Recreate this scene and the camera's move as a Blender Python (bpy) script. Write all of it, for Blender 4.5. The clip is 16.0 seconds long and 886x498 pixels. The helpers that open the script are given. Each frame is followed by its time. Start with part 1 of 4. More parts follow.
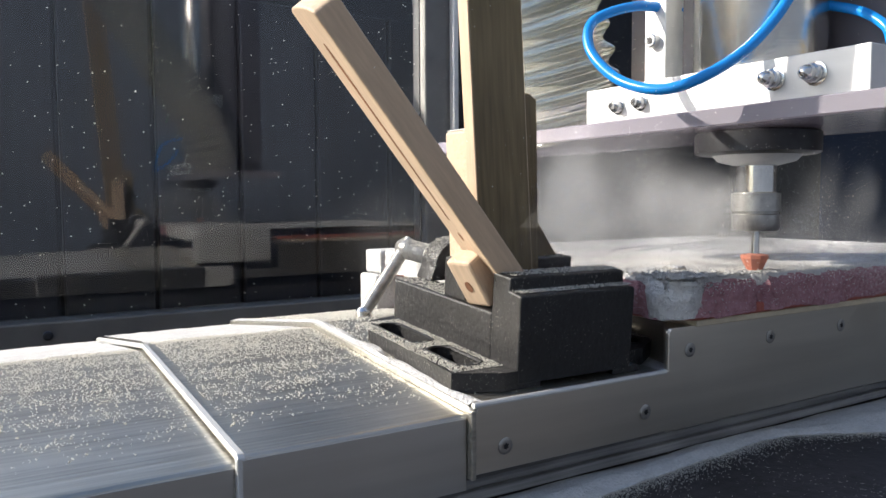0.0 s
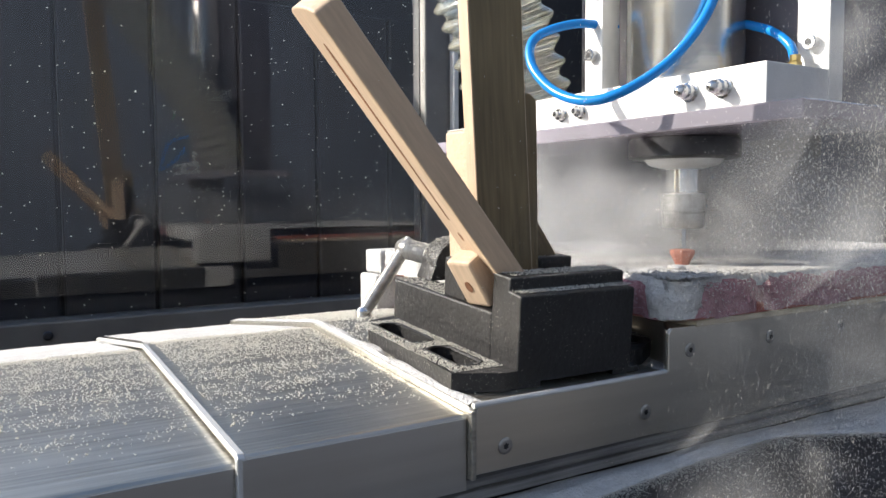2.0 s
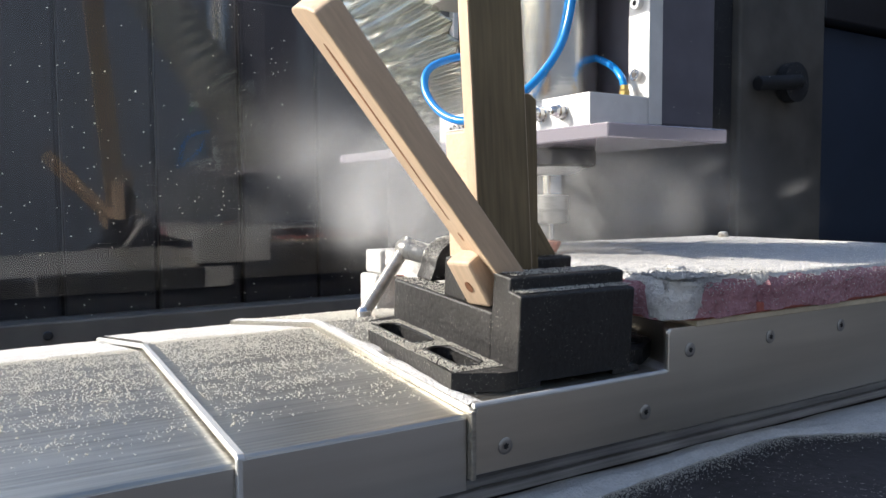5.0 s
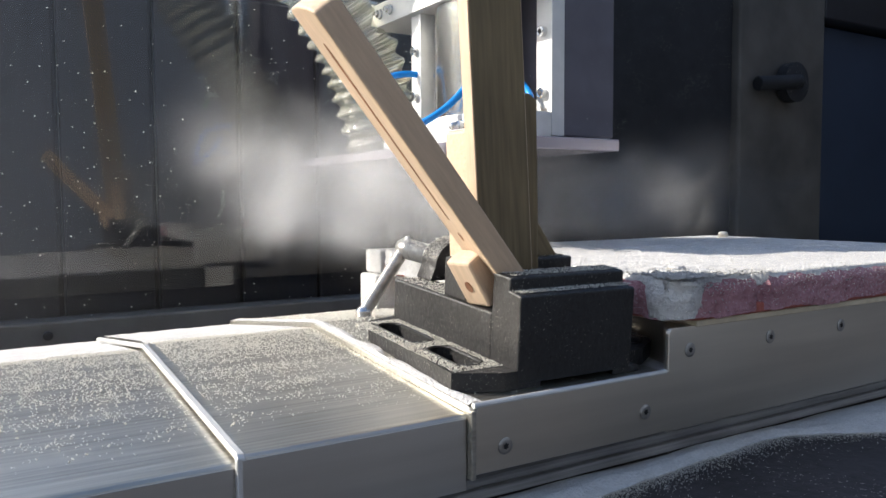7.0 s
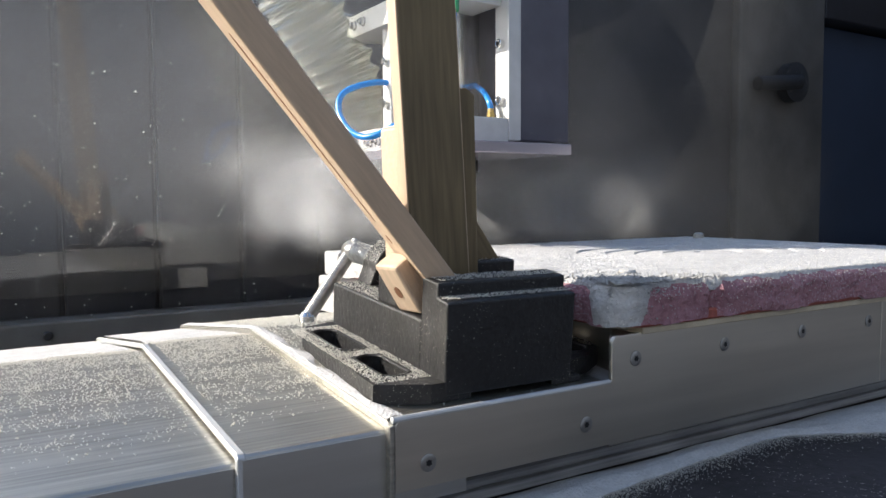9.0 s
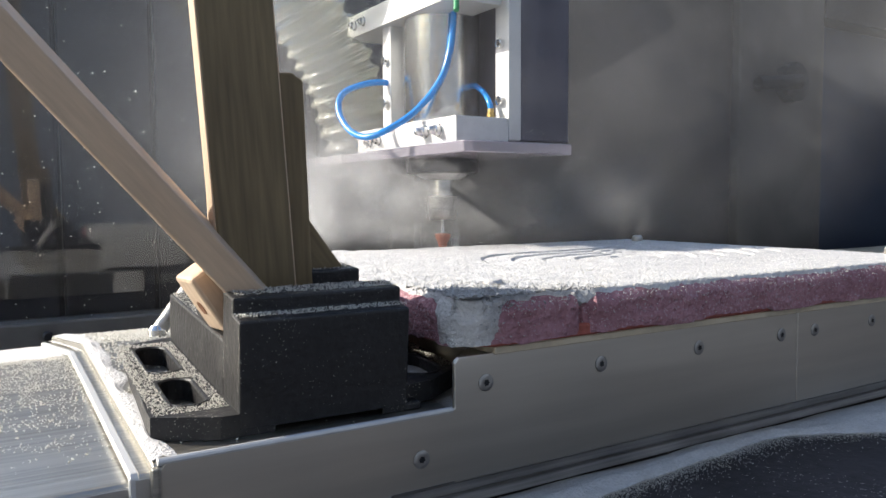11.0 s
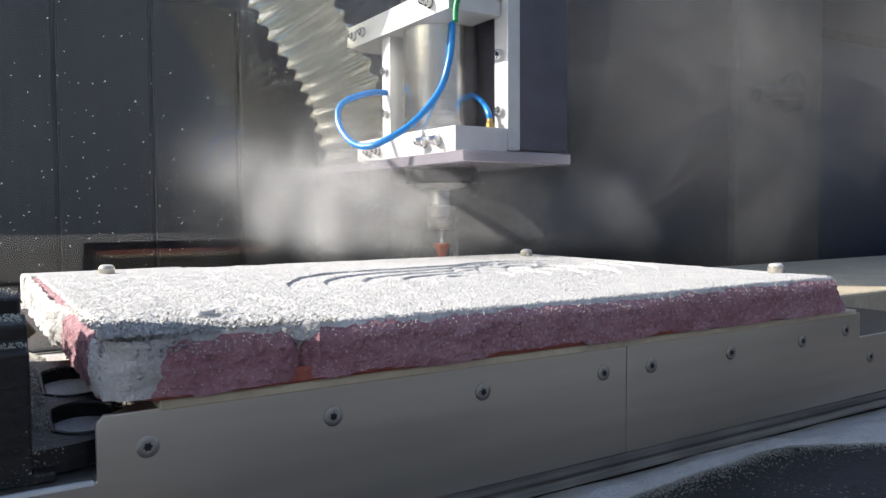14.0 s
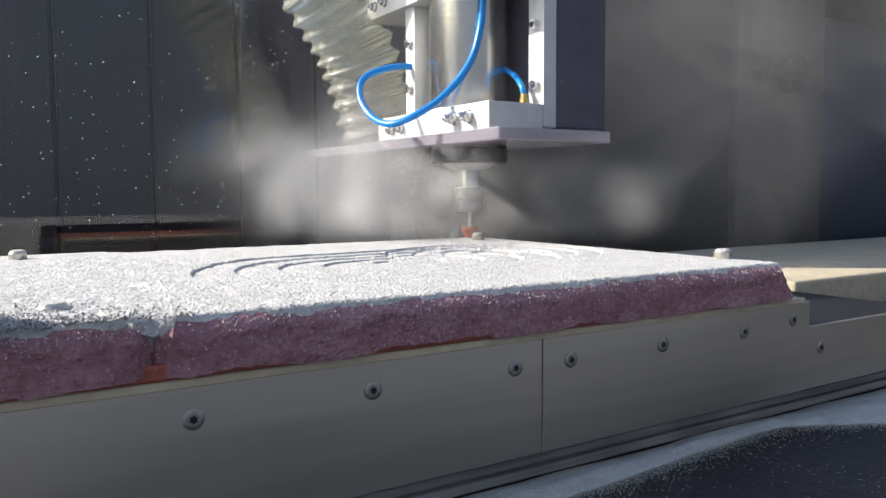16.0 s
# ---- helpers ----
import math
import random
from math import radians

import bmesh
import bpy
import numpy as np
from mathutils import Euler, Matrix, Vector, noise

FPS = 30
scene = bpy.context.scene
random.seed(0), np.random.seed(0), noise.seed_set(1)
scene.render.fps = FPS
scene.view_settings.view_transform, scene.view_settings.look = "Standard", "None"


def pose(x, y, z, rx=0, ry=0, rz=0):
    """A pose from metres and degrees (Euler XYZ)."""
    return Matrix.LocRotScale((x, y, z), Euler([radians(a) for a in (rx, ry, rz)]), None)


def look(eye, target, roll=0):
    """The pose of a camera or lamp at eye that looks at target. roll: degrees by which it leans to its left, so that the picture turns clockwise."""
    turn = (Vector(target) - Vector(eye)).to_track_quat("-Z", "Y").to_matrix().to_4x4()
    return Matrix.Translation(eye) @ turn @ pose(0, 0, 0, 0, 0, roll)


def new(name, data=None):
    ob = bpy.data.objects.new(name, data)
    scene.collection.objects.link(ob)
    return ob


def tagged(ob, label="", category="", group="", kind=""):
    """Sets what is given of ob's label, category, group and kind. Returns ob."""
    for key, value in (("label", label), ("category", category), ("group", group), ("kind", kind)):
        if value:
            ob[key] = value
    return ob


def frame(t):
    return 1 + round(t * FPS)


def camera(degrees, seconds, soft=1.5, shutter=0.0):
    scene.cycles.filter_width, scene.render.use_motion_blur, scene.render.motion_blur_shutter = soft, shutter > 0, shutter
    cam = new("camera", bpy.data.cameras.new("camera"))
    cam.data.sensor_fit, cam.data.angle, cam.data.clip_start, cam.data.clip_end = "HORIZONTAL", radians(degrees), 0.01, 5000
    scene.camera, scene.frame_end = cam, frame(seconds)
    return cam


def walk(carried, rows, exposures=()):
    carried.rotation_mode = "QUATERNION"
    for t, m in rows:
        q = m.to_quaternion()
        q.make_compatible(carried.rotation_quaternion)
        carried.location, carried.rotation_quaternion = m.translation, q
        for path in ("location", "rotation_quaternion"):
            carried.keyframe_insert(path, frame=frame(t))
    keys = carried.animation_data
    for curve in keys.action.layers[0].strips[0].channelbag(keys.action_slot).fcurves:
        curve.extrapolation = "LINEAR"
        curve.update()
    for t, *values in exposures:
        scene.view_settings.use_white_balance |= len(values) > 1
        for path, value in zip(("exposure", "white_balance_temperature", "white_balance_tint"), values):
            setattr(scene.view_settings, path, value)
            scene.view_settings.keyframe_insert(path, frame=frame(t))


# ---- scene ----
# Camera: level origin; x along the table's travel, y across the machine, z up.
cam = camera(60, 16.0)
YAW, PITCH, ROLL = 32.02, -3.69, -0.32


def aim(dyaw=0.0, dpitch=0.0, droll=0.0):
    a, b = radians(YAW + dyaw), radians(PITCH + dpitch)
    return look((0, 0, 0), (math.sin(a) * math.cos(b), math.cos(a) * math.cos(b), math.sin(b)), ROLL + droll)


walk(cam, [(0, aim()), (13.4, aim()), (13.7, aim(0.03, 0.3)), (14.0, aim(0.06, 0.72)), (14.5, aim(0.42, 1.0)), (14.8, aim(0.2, 0.5)),
           (15.0, aim(0.08, 0.13)), (15.5, aim(0.17, 0.08)), (16.0, aim(0.04, -0.65))],
     exposures=[(0, 0.80), (4, 0.82), (8, 0.88), (12, 0.88), (16, 0.76)])

# Light: low sun from behind the enclosure, sky overhead.
SUN = Vector((-0.70, 0.53, 0.52)).normalized()
world = bpy.data.worlds.new("sky")
scene.world = world
world.use_nodes = True
wn = world.node_tree
sky = wn.nodes.new("ShaderNodeTexSky")
sky.sky_type, sky.sun_disc = "NISHITA", False
sky.sun_elevation, sky.sun_rotation = math.asin(SUN.z), math.atan2(SUN.x, SUN.y)
wn.links.new(sky.outputs[0], wn.nodes["Background"].inputs[0])
wn.nodes["Background"].inputs[1].default_value = 0.15
sun_data = bpy.data.lights.new("sun", "SUN")
sun_data.energy, sun_data.angle, sun_data.color = 4.2, radians(0.6), (1.0, 0.93, 0.82)
sun = new("sun", sun_data)
sun.matrix_world = look(SUN * 5, (0, 0, 0))
scene.cycles.transparent_max_bounces = 128


# ---- materials ----
def material(name, color, rough=0.5, metal=0.0, vary=0.15, scale=40.0, bump=0.1, stretch=(1, 1, 1), second=None, spots=0.0, spot_color=(0.8, 0.8, 0.78), spot_scale=300.0, rand=0.0):
    m = bpy.data.materials.new(name)
    m.use_nodes = True
    nt = m.node_tree
    b = nt.nodes["Principled BSDF"]
    b.inputs["Roughness"].default_value, b.inputs["Metallic"].default_value = rough, metal
    tc = nt.nodes.new("ShaderNodeTexCoord")
    mp = nt.nodes.new("ShaderNodeMapping")
    mp.inputs["Scale"].default_value = stretch
    nt.links.new(tc.outputs["Object"], mp.inputs[0])
    n1 = nt.nodes.new("ShaderNodeTexNoise")
    n1.inputs["Scale"].default_value, n1.inputs["Detail"].default_value = scale, 6
    nt.links.new(mp.outputs[0], n1.inputs["Vector"])
    n2 = nt.nodes.new("ShaderNodeTexNoise")
    n2.inputs["Scale"].default_value, n2.inputs["Detail"].default_value = scale * 0.13, 3
    nt.links.new(tc.outputs["Object"], n2.inputs["Vector"])
    ramp = nt.nodes.new("ShaderNodeMix")
    ramp.data_type = "RGBA"
    dark = second or tuple(c * (1 - 2.2 * vary) for c in color)
    light = tuple(min(1, c * (1 + vary)) for c in color)
    ramp.inputs[6].default_value, ramp.inputs[7].default_value = (*dark, 1), (*light, 1)
    add = nt.nodes.new("ShaderNodeMath")
    add.operation = "MULTIPLY_ADD"
    add.inputs[1].default_value = 0.6
    nt.links.new(n1.outputs[0], add.inputs[0])
    half = nt.nodes.new("ShaderNodeMath")
    half.operation = "MULTIPLY"
    half.inputs[1].default_value = 0.5
    nt.links.new(n2.outputs[0], half.inputs[0])
    nt.links.new(half.outputs[0], add.inputs[2])
    cr = nt.nodes.new("ShaderNodeMapRange")
    cr.inputs[1].default_value, cr.inputs[2].default_value = 0.35, 0.75
    nt.links.new(add.outputs[0], cr.inputs[0])
    nt.links.new(cr.outputs[0], ramp.inputs[0])
    out = ramp.outputs[2]
    if rand:
        info = nt.nodes.new("ShaderNodeObjectInfo")
        hsv = nt.nodes.new("ShaderNodeHueSaturation")
        mr = nt.nodes.new("ShaderNodeMapRange")
        mr.inputs[3].default_value, mr.inputs[4].default_value = 1 - rand, 1 + rand
        nt.links.new(info.outputs["Random"], mr.inputs[0])
        nt.links.new(mr.outputs[0], hsv.inputs["Value"])
        nt.links.new(out, hsv.inputs["Color"])
        out = hsv.outputs[0]
    if spots:
        n3 = nt.nodes.new("ShaderNodeTexNoise")
        n3.inputs["Scale"].default_value, n3.inputs["Detail"].default_value = spot_scale, 2
        nt.links.new(tc.outputs["Object"], n3.inputs["Vector"])
        n4 = nt.nodes.new("ShaderNodeTexNoise")
        n4.inputs["Scale"].default_value, n4.inputs["Detail"].default_value = spot_scale * 0.04, 3
        nt.links.new(tc.outputs["Object"], n4.inputs["Vector"])
        sm = nt.nodes.new("ShaderNodeMath")
        sm.operation = "MULTIPLY_ADD"
        sm.inputs[1].default_value = 0.35
        nt.links.new(n4.outputs[0], sm.inputs[0])
        nt.links.new(n3.outputs[0], sm.inputs[2])
        th = nt.nodes.new("ShaderNodeMapRange")
        edge = 0.875 - 0.33 * spots
        th.inputs[1].default_value, th.inputs[2].default_value = edge, edge + 0.06
        nt.links.new(sm.outputs[0], th.inputs[0])
        mx = nt.nodes.new("ShaderNodeMix")
        mx.data_type = "RGBA"
        mx.inputs[7].default_value = (*spot_color, 1)
        nt.links.new(th.outputs[0], mx.inputs[0])
        nt.links.new(out, mx.inputs[6])
        out = mx.outputs[2]
        rm = nt.nodes.new("ShaderNodeMapRange")
        rm.inputs[3].default_value, rm.inputs[4].default_value = rough, 0.9
        nt.links.new(th.outputs[0], rm.inputs[0])
        nt.links.new(rm.outputs[0], b.inputs["Roughness"])
        if metal:
            mm = nt.nodes.new("ShaderNodeMapRange")
            mm.inputs[3].default_value, mm.inputs[4].default_value = metal, 0.0
            nt.links.new(th.outputs[0], mm.inputs[0])
            nt.links.new(mm.outputs[0], b.inputs["Metallic"])
    nt.links.new(out, b.inputs["Base Color"])
    if bump:
        bp = nt.nodes.new("ShaderNodeBump")
        bp.inputs["Strength"].default_value, bp.inputs["Distance"].default_value = bump, 0.002
        nt.links.new(n1.outputs[0], bp.inputs["Height"])
        nt.links.new(bp.outputs[0], b.inputs["Normal"])
    return m


STEEL = material("brushed_steel", (0.55, 0.53, 0.475), 0.40, 1.0, 0.2, 90, 0.25, (0.10, 4, 4))
SKIRT = material("folded_steel", (0.58, 0.57, 0.54), 0.42, 1.0, 0.05, 60, 0.05, (0.1, 2, 2))
ALU = material("milled_aluminium", (0.60, 0.56, 0.49), 0.36, 0.85, 0.08, 40, 0.05, (0.12, 1, 2))
ALU_BRIGHT = material("bright_aluminium", (0.66, 0.66, 0.65), 0.5, 0.55, 0.06, 70, 0.1, (1, 0.2, 1))
CHROME = material("polished_steel", (0.72, 0.71, 0.69), 0.18, 1.0, 0.06, 60, 0.03)
MOTOR = material("turned_steel", (0.66, 0.65, 0.62), 0.24, 1.0, 0.05, 60, 0.08, (0.2, 0.2, 4))
SCREW = material("zinc_screw", (0.44, 0.43, 0.41), 0.35, 0.8, 0.15, 200, 0.1)
IRON = material("black_cast_iron", (0.014, 0.0135, 0.0145), 0.5, 0.0, 0.3, 260, 0.4, spots=0.05, spot_color=(0.40, 0.38, 0.34), spot_scale=900)
DARK = material("dark_steel", (0.05, 0.05, 0.055), 0.4, 0.6, 0.2, 90, 0.1)
BLACK = material("black_paint", (0.012, 0.012, 0.016), 0.5, 0.0, 0.3, 30, 0.1)
CLAD = material("dark_cladding", (0.016, 0.015, 0.02), 0.6, 0.0, 0.3, 20, 0.2, (6, 6, 0.5), rand=0.35)
WALLP = material("grey_wall_paint", (0.05, 0.05, 0.055), 0.8, 0.0, 0.25, 6, 0.1)
CONCRETE = material("concrete", (0.30, 0.29, 0.27), 0.85, 0.0, 0.12, 8, 0.1)
# Colour of the added reflector wall; its blue tint cools the fill light.
FILL_PAINT = material("blue_grey_fill_paint", (0.15, 0.18, 0.235), 0.85, 0.0, 0.08, 10, 0.1)
SHEET = material("matt_black_sheet", (0.012, 0.012, 0.015), 0.75, 0.0, 0.3, 30, 0.1, spots=0.05, spot_color=(0.3, 0.28, 0.24), spot_scale=350)
PILLAR = material("brown_grey_pillar", (0.09, 0.08, 0.07), 0.7, 0.0, 0.3, 9, 0.1)
POST = material("grey_post", (0.16, 0.155, 0.15), 0.5, 0.2, 0.15, 20, 0.05)
BLUEP = material("blue_painted_panel", (0.022, 0.034, 0.062), 0.6, 0.0, 0.12, 8, 0.05)
BED = material("painted_bed", (0.035, 0.03, 0.032), 0.7, 0.0, 0.3, 150, 0.5, spots=0.12, spot_color=(0.4, 0.36, 0.33), spot_scale=420)
BEDBLUE = material("dusted_bed", (0.42, 0.42, 0.42), 0.8, 0.0, 0.1, 130, 0.2, (0.06, 3, 3), second=(0.16, 0.16, 0.17))
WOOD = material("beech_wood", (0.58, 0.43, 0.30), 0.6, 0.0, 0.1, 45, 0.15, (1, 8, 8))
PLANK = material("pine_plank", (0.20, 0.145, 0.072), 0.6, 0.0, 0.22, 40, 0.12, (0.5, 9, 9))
GROOVE = material("dark_groove", (0.22, 0.09, 0.04), 0.8, 0.0, 0.2, 80, 0.2)
MDF = material("cream_board", (0.62, 0.54, 0.40), 0.8, 0.0, 0.1, 120, 0.15)
FOAM = material("pink_foam", (0.43, 0.235, 0.265), 0.85, 0.0, 0.12, 300, 1.6, second=(0.27, 0.12, 0.14), spots=0.4, spot_color=(0.46, 0.31, 0.34), spot_scale=480)
FOAMRAW = material("red_foam_edge", (0.40, 0.115, 0.085), 0.85, 0.0, 0.15, 220, 0.6)
DUST = material("foam_dust", (0.60, 0.59, 0.58), 0.95, 0.0, 0.10, 500, 1.0)
DUSTF = material("foam_flake", (0.85, 0.83, 0.78), 0.9, 0.0, 0.04, 300, 0.0)


def let_light_through(m, share, color):
    """Thin foam passes part of the sunlight."""
    nt = m.node_tree
    mix, thru = nt.nodes.new("ShaderNodeMixShader"), nt.nodes.new("ShaderNodeBsdfTranslucent")
    thru.inputs[0].default_value, mix.inputs[0].default_value = (*color, 1), share
    nt.links.new(nt.nodes["Principled BSDF"].outputs[0], mix.inputs[1])
    nt.links.new(thru.outputs[0], mix.inputs[2])
    nt.links.new(mix.outputs[0], nt.nodes["Material Output"].inputs[0])


let_light_through(DUSTF, 0.45, (0.9, 0.88, 0.82))
BLUE = material("blue_tube", (0.01, 0.25, 0.72), 0.25, 0.0, 0.08, 30, 0.0)
GREEN = material("green_wire", (0.02, 0.30, 0.10), 0.4, 0.0, 0.1, 30, 0.0)
BRASS = material("brass", (0.70, 0.48, 0.16), 0.3, 1.0, 0.1, 60, 0.0)
CARRIAGE = material("anodised_carriage", (0.12, 0.115, 0.14), 0.45, 0.4, 0.1, 30, 0.05)
REDCUT = material("pink_foam_on_cutter", (0.55, 0.2, 0.13), 0.8, 0.0, 0.1, 200, 0.3)


def clear(name, color, rough, ior, alpha=0.0):
    m = bpy.data.materials.new(name)
    m.use_nodes = True
    b = m.node_tree.nodes["Principled BSDF"]
    b.inputs["Base Color"].default_value = (*color, 1)
    b.inputs["Roughness"].default_value, b.inputs["IOR"].default_value = rough, ior
    b.inputs["Transmission Weight"].default_value = 1.0 - alpha
    return m


def mist(name, density):
    """Airborne powder: each veil scatters the sunlight evenly, however it is turned."""
    m = bpy.data.materials.new(name)
    m.use_nodes = True
    nt = m.node_tree
    nt.nodes.remove(nt.nodes["Principled BSDF"])
    gap, scatter = nt.nodes.new("ShaderNodeBsdfTransparent"), nt.nodes.new("ShaderNodeMixShader")
    for k, (kind, side) in enumerate((("Translucent", -1), ("Diffuse", 1))):
        half = nt.nodes.new("ShaderNodeBsdf" + kind)
        half.inputs[0].default_value = (0.55, 0.565, 0.59, 1)
        way = nt.nodes.new("ShaderNodeCombineXYZ")
        for i in range(3):
            way.inputs[i].default_value = SUN[i] * side
        nt.links.new(way.outputs[0], half.inputs["Normal"])
        nt.links.new(half.outputs[0], scatter.inputs[1 + k])
    mix = nt.nodes.new("ShaderNodeMixShader")
    thick, times = nt.nodes.new("ShaderNodeAttribute"), nt.nodes.new("ShaderNodeMath")
    thick.attribute_name = "thickness"
    times.operation = "MULTIPLY"
    times.inputs[1].default_value = density
    nt.links.new(thick.outputs["Fac"], times.inputs[0])
    nt.links.new(times.outputs[0], mix.inputs[0])
    nt.links.new(gap.outputs[0], mix.inputs[1])
    nt.links.new(scatter.outputs[0], mix.inputs[2])
    nt.links.new(mix.outputs[0], nt.nodes["Material Output"].inputs[0])
    return m


MIST = mist("airborne_dust", 0.075)
THIN_MIST = mist("thin_airborne_dust", 0.021)
SPRAY_MIST = mist("falling_dust", 0.12)
GLASS = clear("window_glass", (0.85, 0.88, 0.92), 0.01, 1.52)
ACRYLIC = clear("smoky_acrylic", (0.62, 0.58, 0.66), 0.12, 1.49, 0.35)
HOSE = clear("clear_hose", (0.80, 0.79, 0.68), 0.10, 1.40, 0.22)


# ---- mesh helpers ----
def mesh_object(name, bm, mat, parent=None, smooth=False):
    me = bpy.data.meshes.new(name)
    bmesh.ops.recalc_face_normals(bm, faces=bm.faces)
    bm.to_mesh(me)
    bm.free()
    if smooth:
        for p in me.polygons:
            p.use_smooth = True
        me.set_sharp_from_angle(angle=radians(40))
    me.materials.append(mat)
    ob = new(name, me)
    ob.parent = parent
    return ob


def part(name, bm, mat, parent, label="", smooth=False):
    ob = mesh_object(name, bm, mat, parent, smooth)
    return tagged(ob, label) if label else ob


def thing(name, label, category, at=None, group="", kind=""):
    e = new(name)
    if at:
        e.matrix_world = at
    return tagged(e, label, category, group, kind)


def box(x0, x1, y0, y1, z0, z1, bevel=0.0015, seg=2, bm=None):
    own = bmesh.new()
    bmesh.ops.create_cube(own, size=1, matrix=Matrix.Translation(((x0 + x1) / 2, (y0 + y1) / 2, (z0 + z1) / 2)) @ Matrix.Diagonal((x1 - x0, y1 - y0, z1 - z0, 1)))
    if bevel:
        bmesh.ops.bevel(own, geom=own.edges[:], offset=bevel, segments=seg, affect="EDGES", profile=0.5)
    return join(bm, own)


def join(bm, own, m=None):
    if m:
        bmesh.ops.transform(own, matrix=m, verts=own.verts)
    if bm is None:
        return own
    me = bpy.data.meshes.new("tmp")
    own.to_mesh(me)
    own.free()
    bm.from_mesh(me)
    bpy.data.meshes.remove(me)
    return bm


def prism(outline, lo, hi, axis="z", bevel=0.0015, seg=2):
    """An outline of (u, v) pairs, pushed out along an axis: z takes (x, y), y takes (x, z), x takes (y, z)."""
    bm = bmesh.new()

    def at(u, v, w):
        return {"z": (u, v, w), "y": (u, w, v), "x": (w, u, v)}[axis]
    a = [bm.verts.new(at(u, v, lo)) for u, v in outline]
    b = [bm.verts.new(at(u, v, hi)) for u, v in outline]
    bm.faces.new(a)
    bm.faces.new(b)
    n = len(a)
    for i in range(n):
        bm.faces.new((a[i], a[(i + 1) % n], b[(i + 1) % n], b[i]))
    bmesh.ops.recalc_face_normals(bm, faces=bm.faces)
    if bevel:
        bmesh.ops.bevel(bm, geom=bm.edges[:], offset=bevel, segments=seg, affect="EDGES", profile=0.5)
    return bm


def lathe(profile, m=None, seg=40):
    """Turned about z: pairs of (radius, height)."""
    bm = bmesh.new()
    rings = [[bm.verts.new((r * math.cos(2 * math.pi * i / seg), r * math.sin(2 * math.pi * i / seg), z)) for i in range(seg)] for r, z in profile]
    for p, q in zip(rings, rings[1:]):
        for i in range(seg):
            bm.faces.new((p[i], p[(i + 1) % seg], q[(i + 1) % seg], q[i]))
    bm.faces.new(rings[0])
    bm.faces.new(rings[-1])
    if m:
        bmesh.ops.transform(bm, matrix=m, verts=bm.verts)
    return bm


def smooth_line(points, n=8):
    pts = [Vector(p) for p in points]
    pts = [2 * pts[0] - pts[1]] + pts + [2 * pts[-1] - pts[-2]]
    out = []
    for i in range(1, len(pts) - 2):
        a, b, c, d = pts[i - 1:i + 3]
        for k in range(n):
            t = k / n
            out.append(0.5 * (2 * b + (c - a) * t + (2 * a - 5 * b + 4 * c - d) * t * t + (3 * b - a - 3 * c + d) * t ** 3))
    return out + [pts[-2]]


def pipe(points, radius, seg=12, n=8, wave=0.0, pitch=0.02, inner=0.0):
    line = smooth_line(points, n)
    bm = bmesh.new()
    rings, run = [], 0.0
    side = None
    for i, p in enumerate(line):
        way = (line[min(i + 1, len(line) - 1)] - line[max(i - 1, 0)]).normalized()
        side = (way.orthogonal() if side is None else side - way * side.dot(way)).normalized()
        up = way.cross(side)
        if i:
            run += (p - line[i - 1]).length
        r = radius + wave * math.cos(2 * math.pi * run / pitch)
        rings.append([bm.verts.new(p + r * (math.cos(a) * side + math.sin(a) * up)) for a in (2 * math.pi * k / seg for k in range(seg))])
    for p, q in zip(rings, rings[1:]):
        for k in range(seg):
            bm.faces.new((p[k], p[(k + 1) % seg], q[(k + 1) % seg], q[k]))
    if not inner:
        bm.faces.new(rings[0])
        bm.faces.new(rings[-1])
    return bm


def rod(a, b, r, seg=24, bevel=0.0):
    a, b = Vector(a), Vector(b)
    m = Matrix.Translation(a) @ (b - a).to_track_quat("Z", "Y").to_matrix().to_4x4()
    h = (b - a).length
    c = bevel or r * 0.12
    return lathe([(r - c, 0), (r, c), (r, h - c), (r - c, h)], m, seg)


def flakes(name, points, size, mat, parent=None, stretch=None):
    """Loose flakes as one mesh of small tetrahedra."""
    rng = np.random.default_rng(len(points))
    n = len(points)
    base = np.array([(1, 1, 1), (-1, -1, 1), (-1, 1, -1), (1, -1, -1)]) / 1.7
    s = size * rng.uniform(0.5, 1.3, (n, 1, 1))
    jit = rng.normal(0, 0.35, (n, 4, 3))
    v = (base[None] + jit) * s
    q = rng.normal(size=(n, 4))
    q /= np.linalg.norm(q, axis=1, keepdims=True)
    w, x, y, z = q.T
    rot = np.stack([np.stack([1 - 2 * (y * y + z * z), 2 * (x * y - w * z), 2 * (x * z + w * y)], 1),
                    np.stack([2 * (x * y + w * z), 1 - 2 * (x * x + z * z), 2 * (y * z - w * x)], 1),
                    np.stack([2 * (x * z - w * y), 2 * (y * z + w * x), 1 - 2 * (x * x + y * y)], 1)], 1)
    v = np.einsum("nij,nkj->nki", rot, v)
    if stretch is not None:
        v = v * np.array(stretch)
    v = v + np.asarray(points)[:, None, :]
    f = np.array([(0, 1, 2), (0, 3, 1), (0, 2, 3), (1, 3, 2)])
    faces = (np.arange(n)[:, None, None] * 4 + f[None]).reshape(-1, 3)
    me = bpy.data.meshes.new(name)
    me.vertices.add(4 * n)
    me.vertices.foreach_set("co", v.reshape(-1))
    me.loops.add(12 * n)
    me.loops.foreach_set("vertex_index", faces.reshape(-1))
    me.polygons.add(4 * n)
    me.polygons.foreach_set("loop_start", np.arange(4 * n) * 3)
    me.update(calc_edges=True)
    me.materials.append(mat)
    ob = new(name, me)
    ob.parent = parent
    return ob


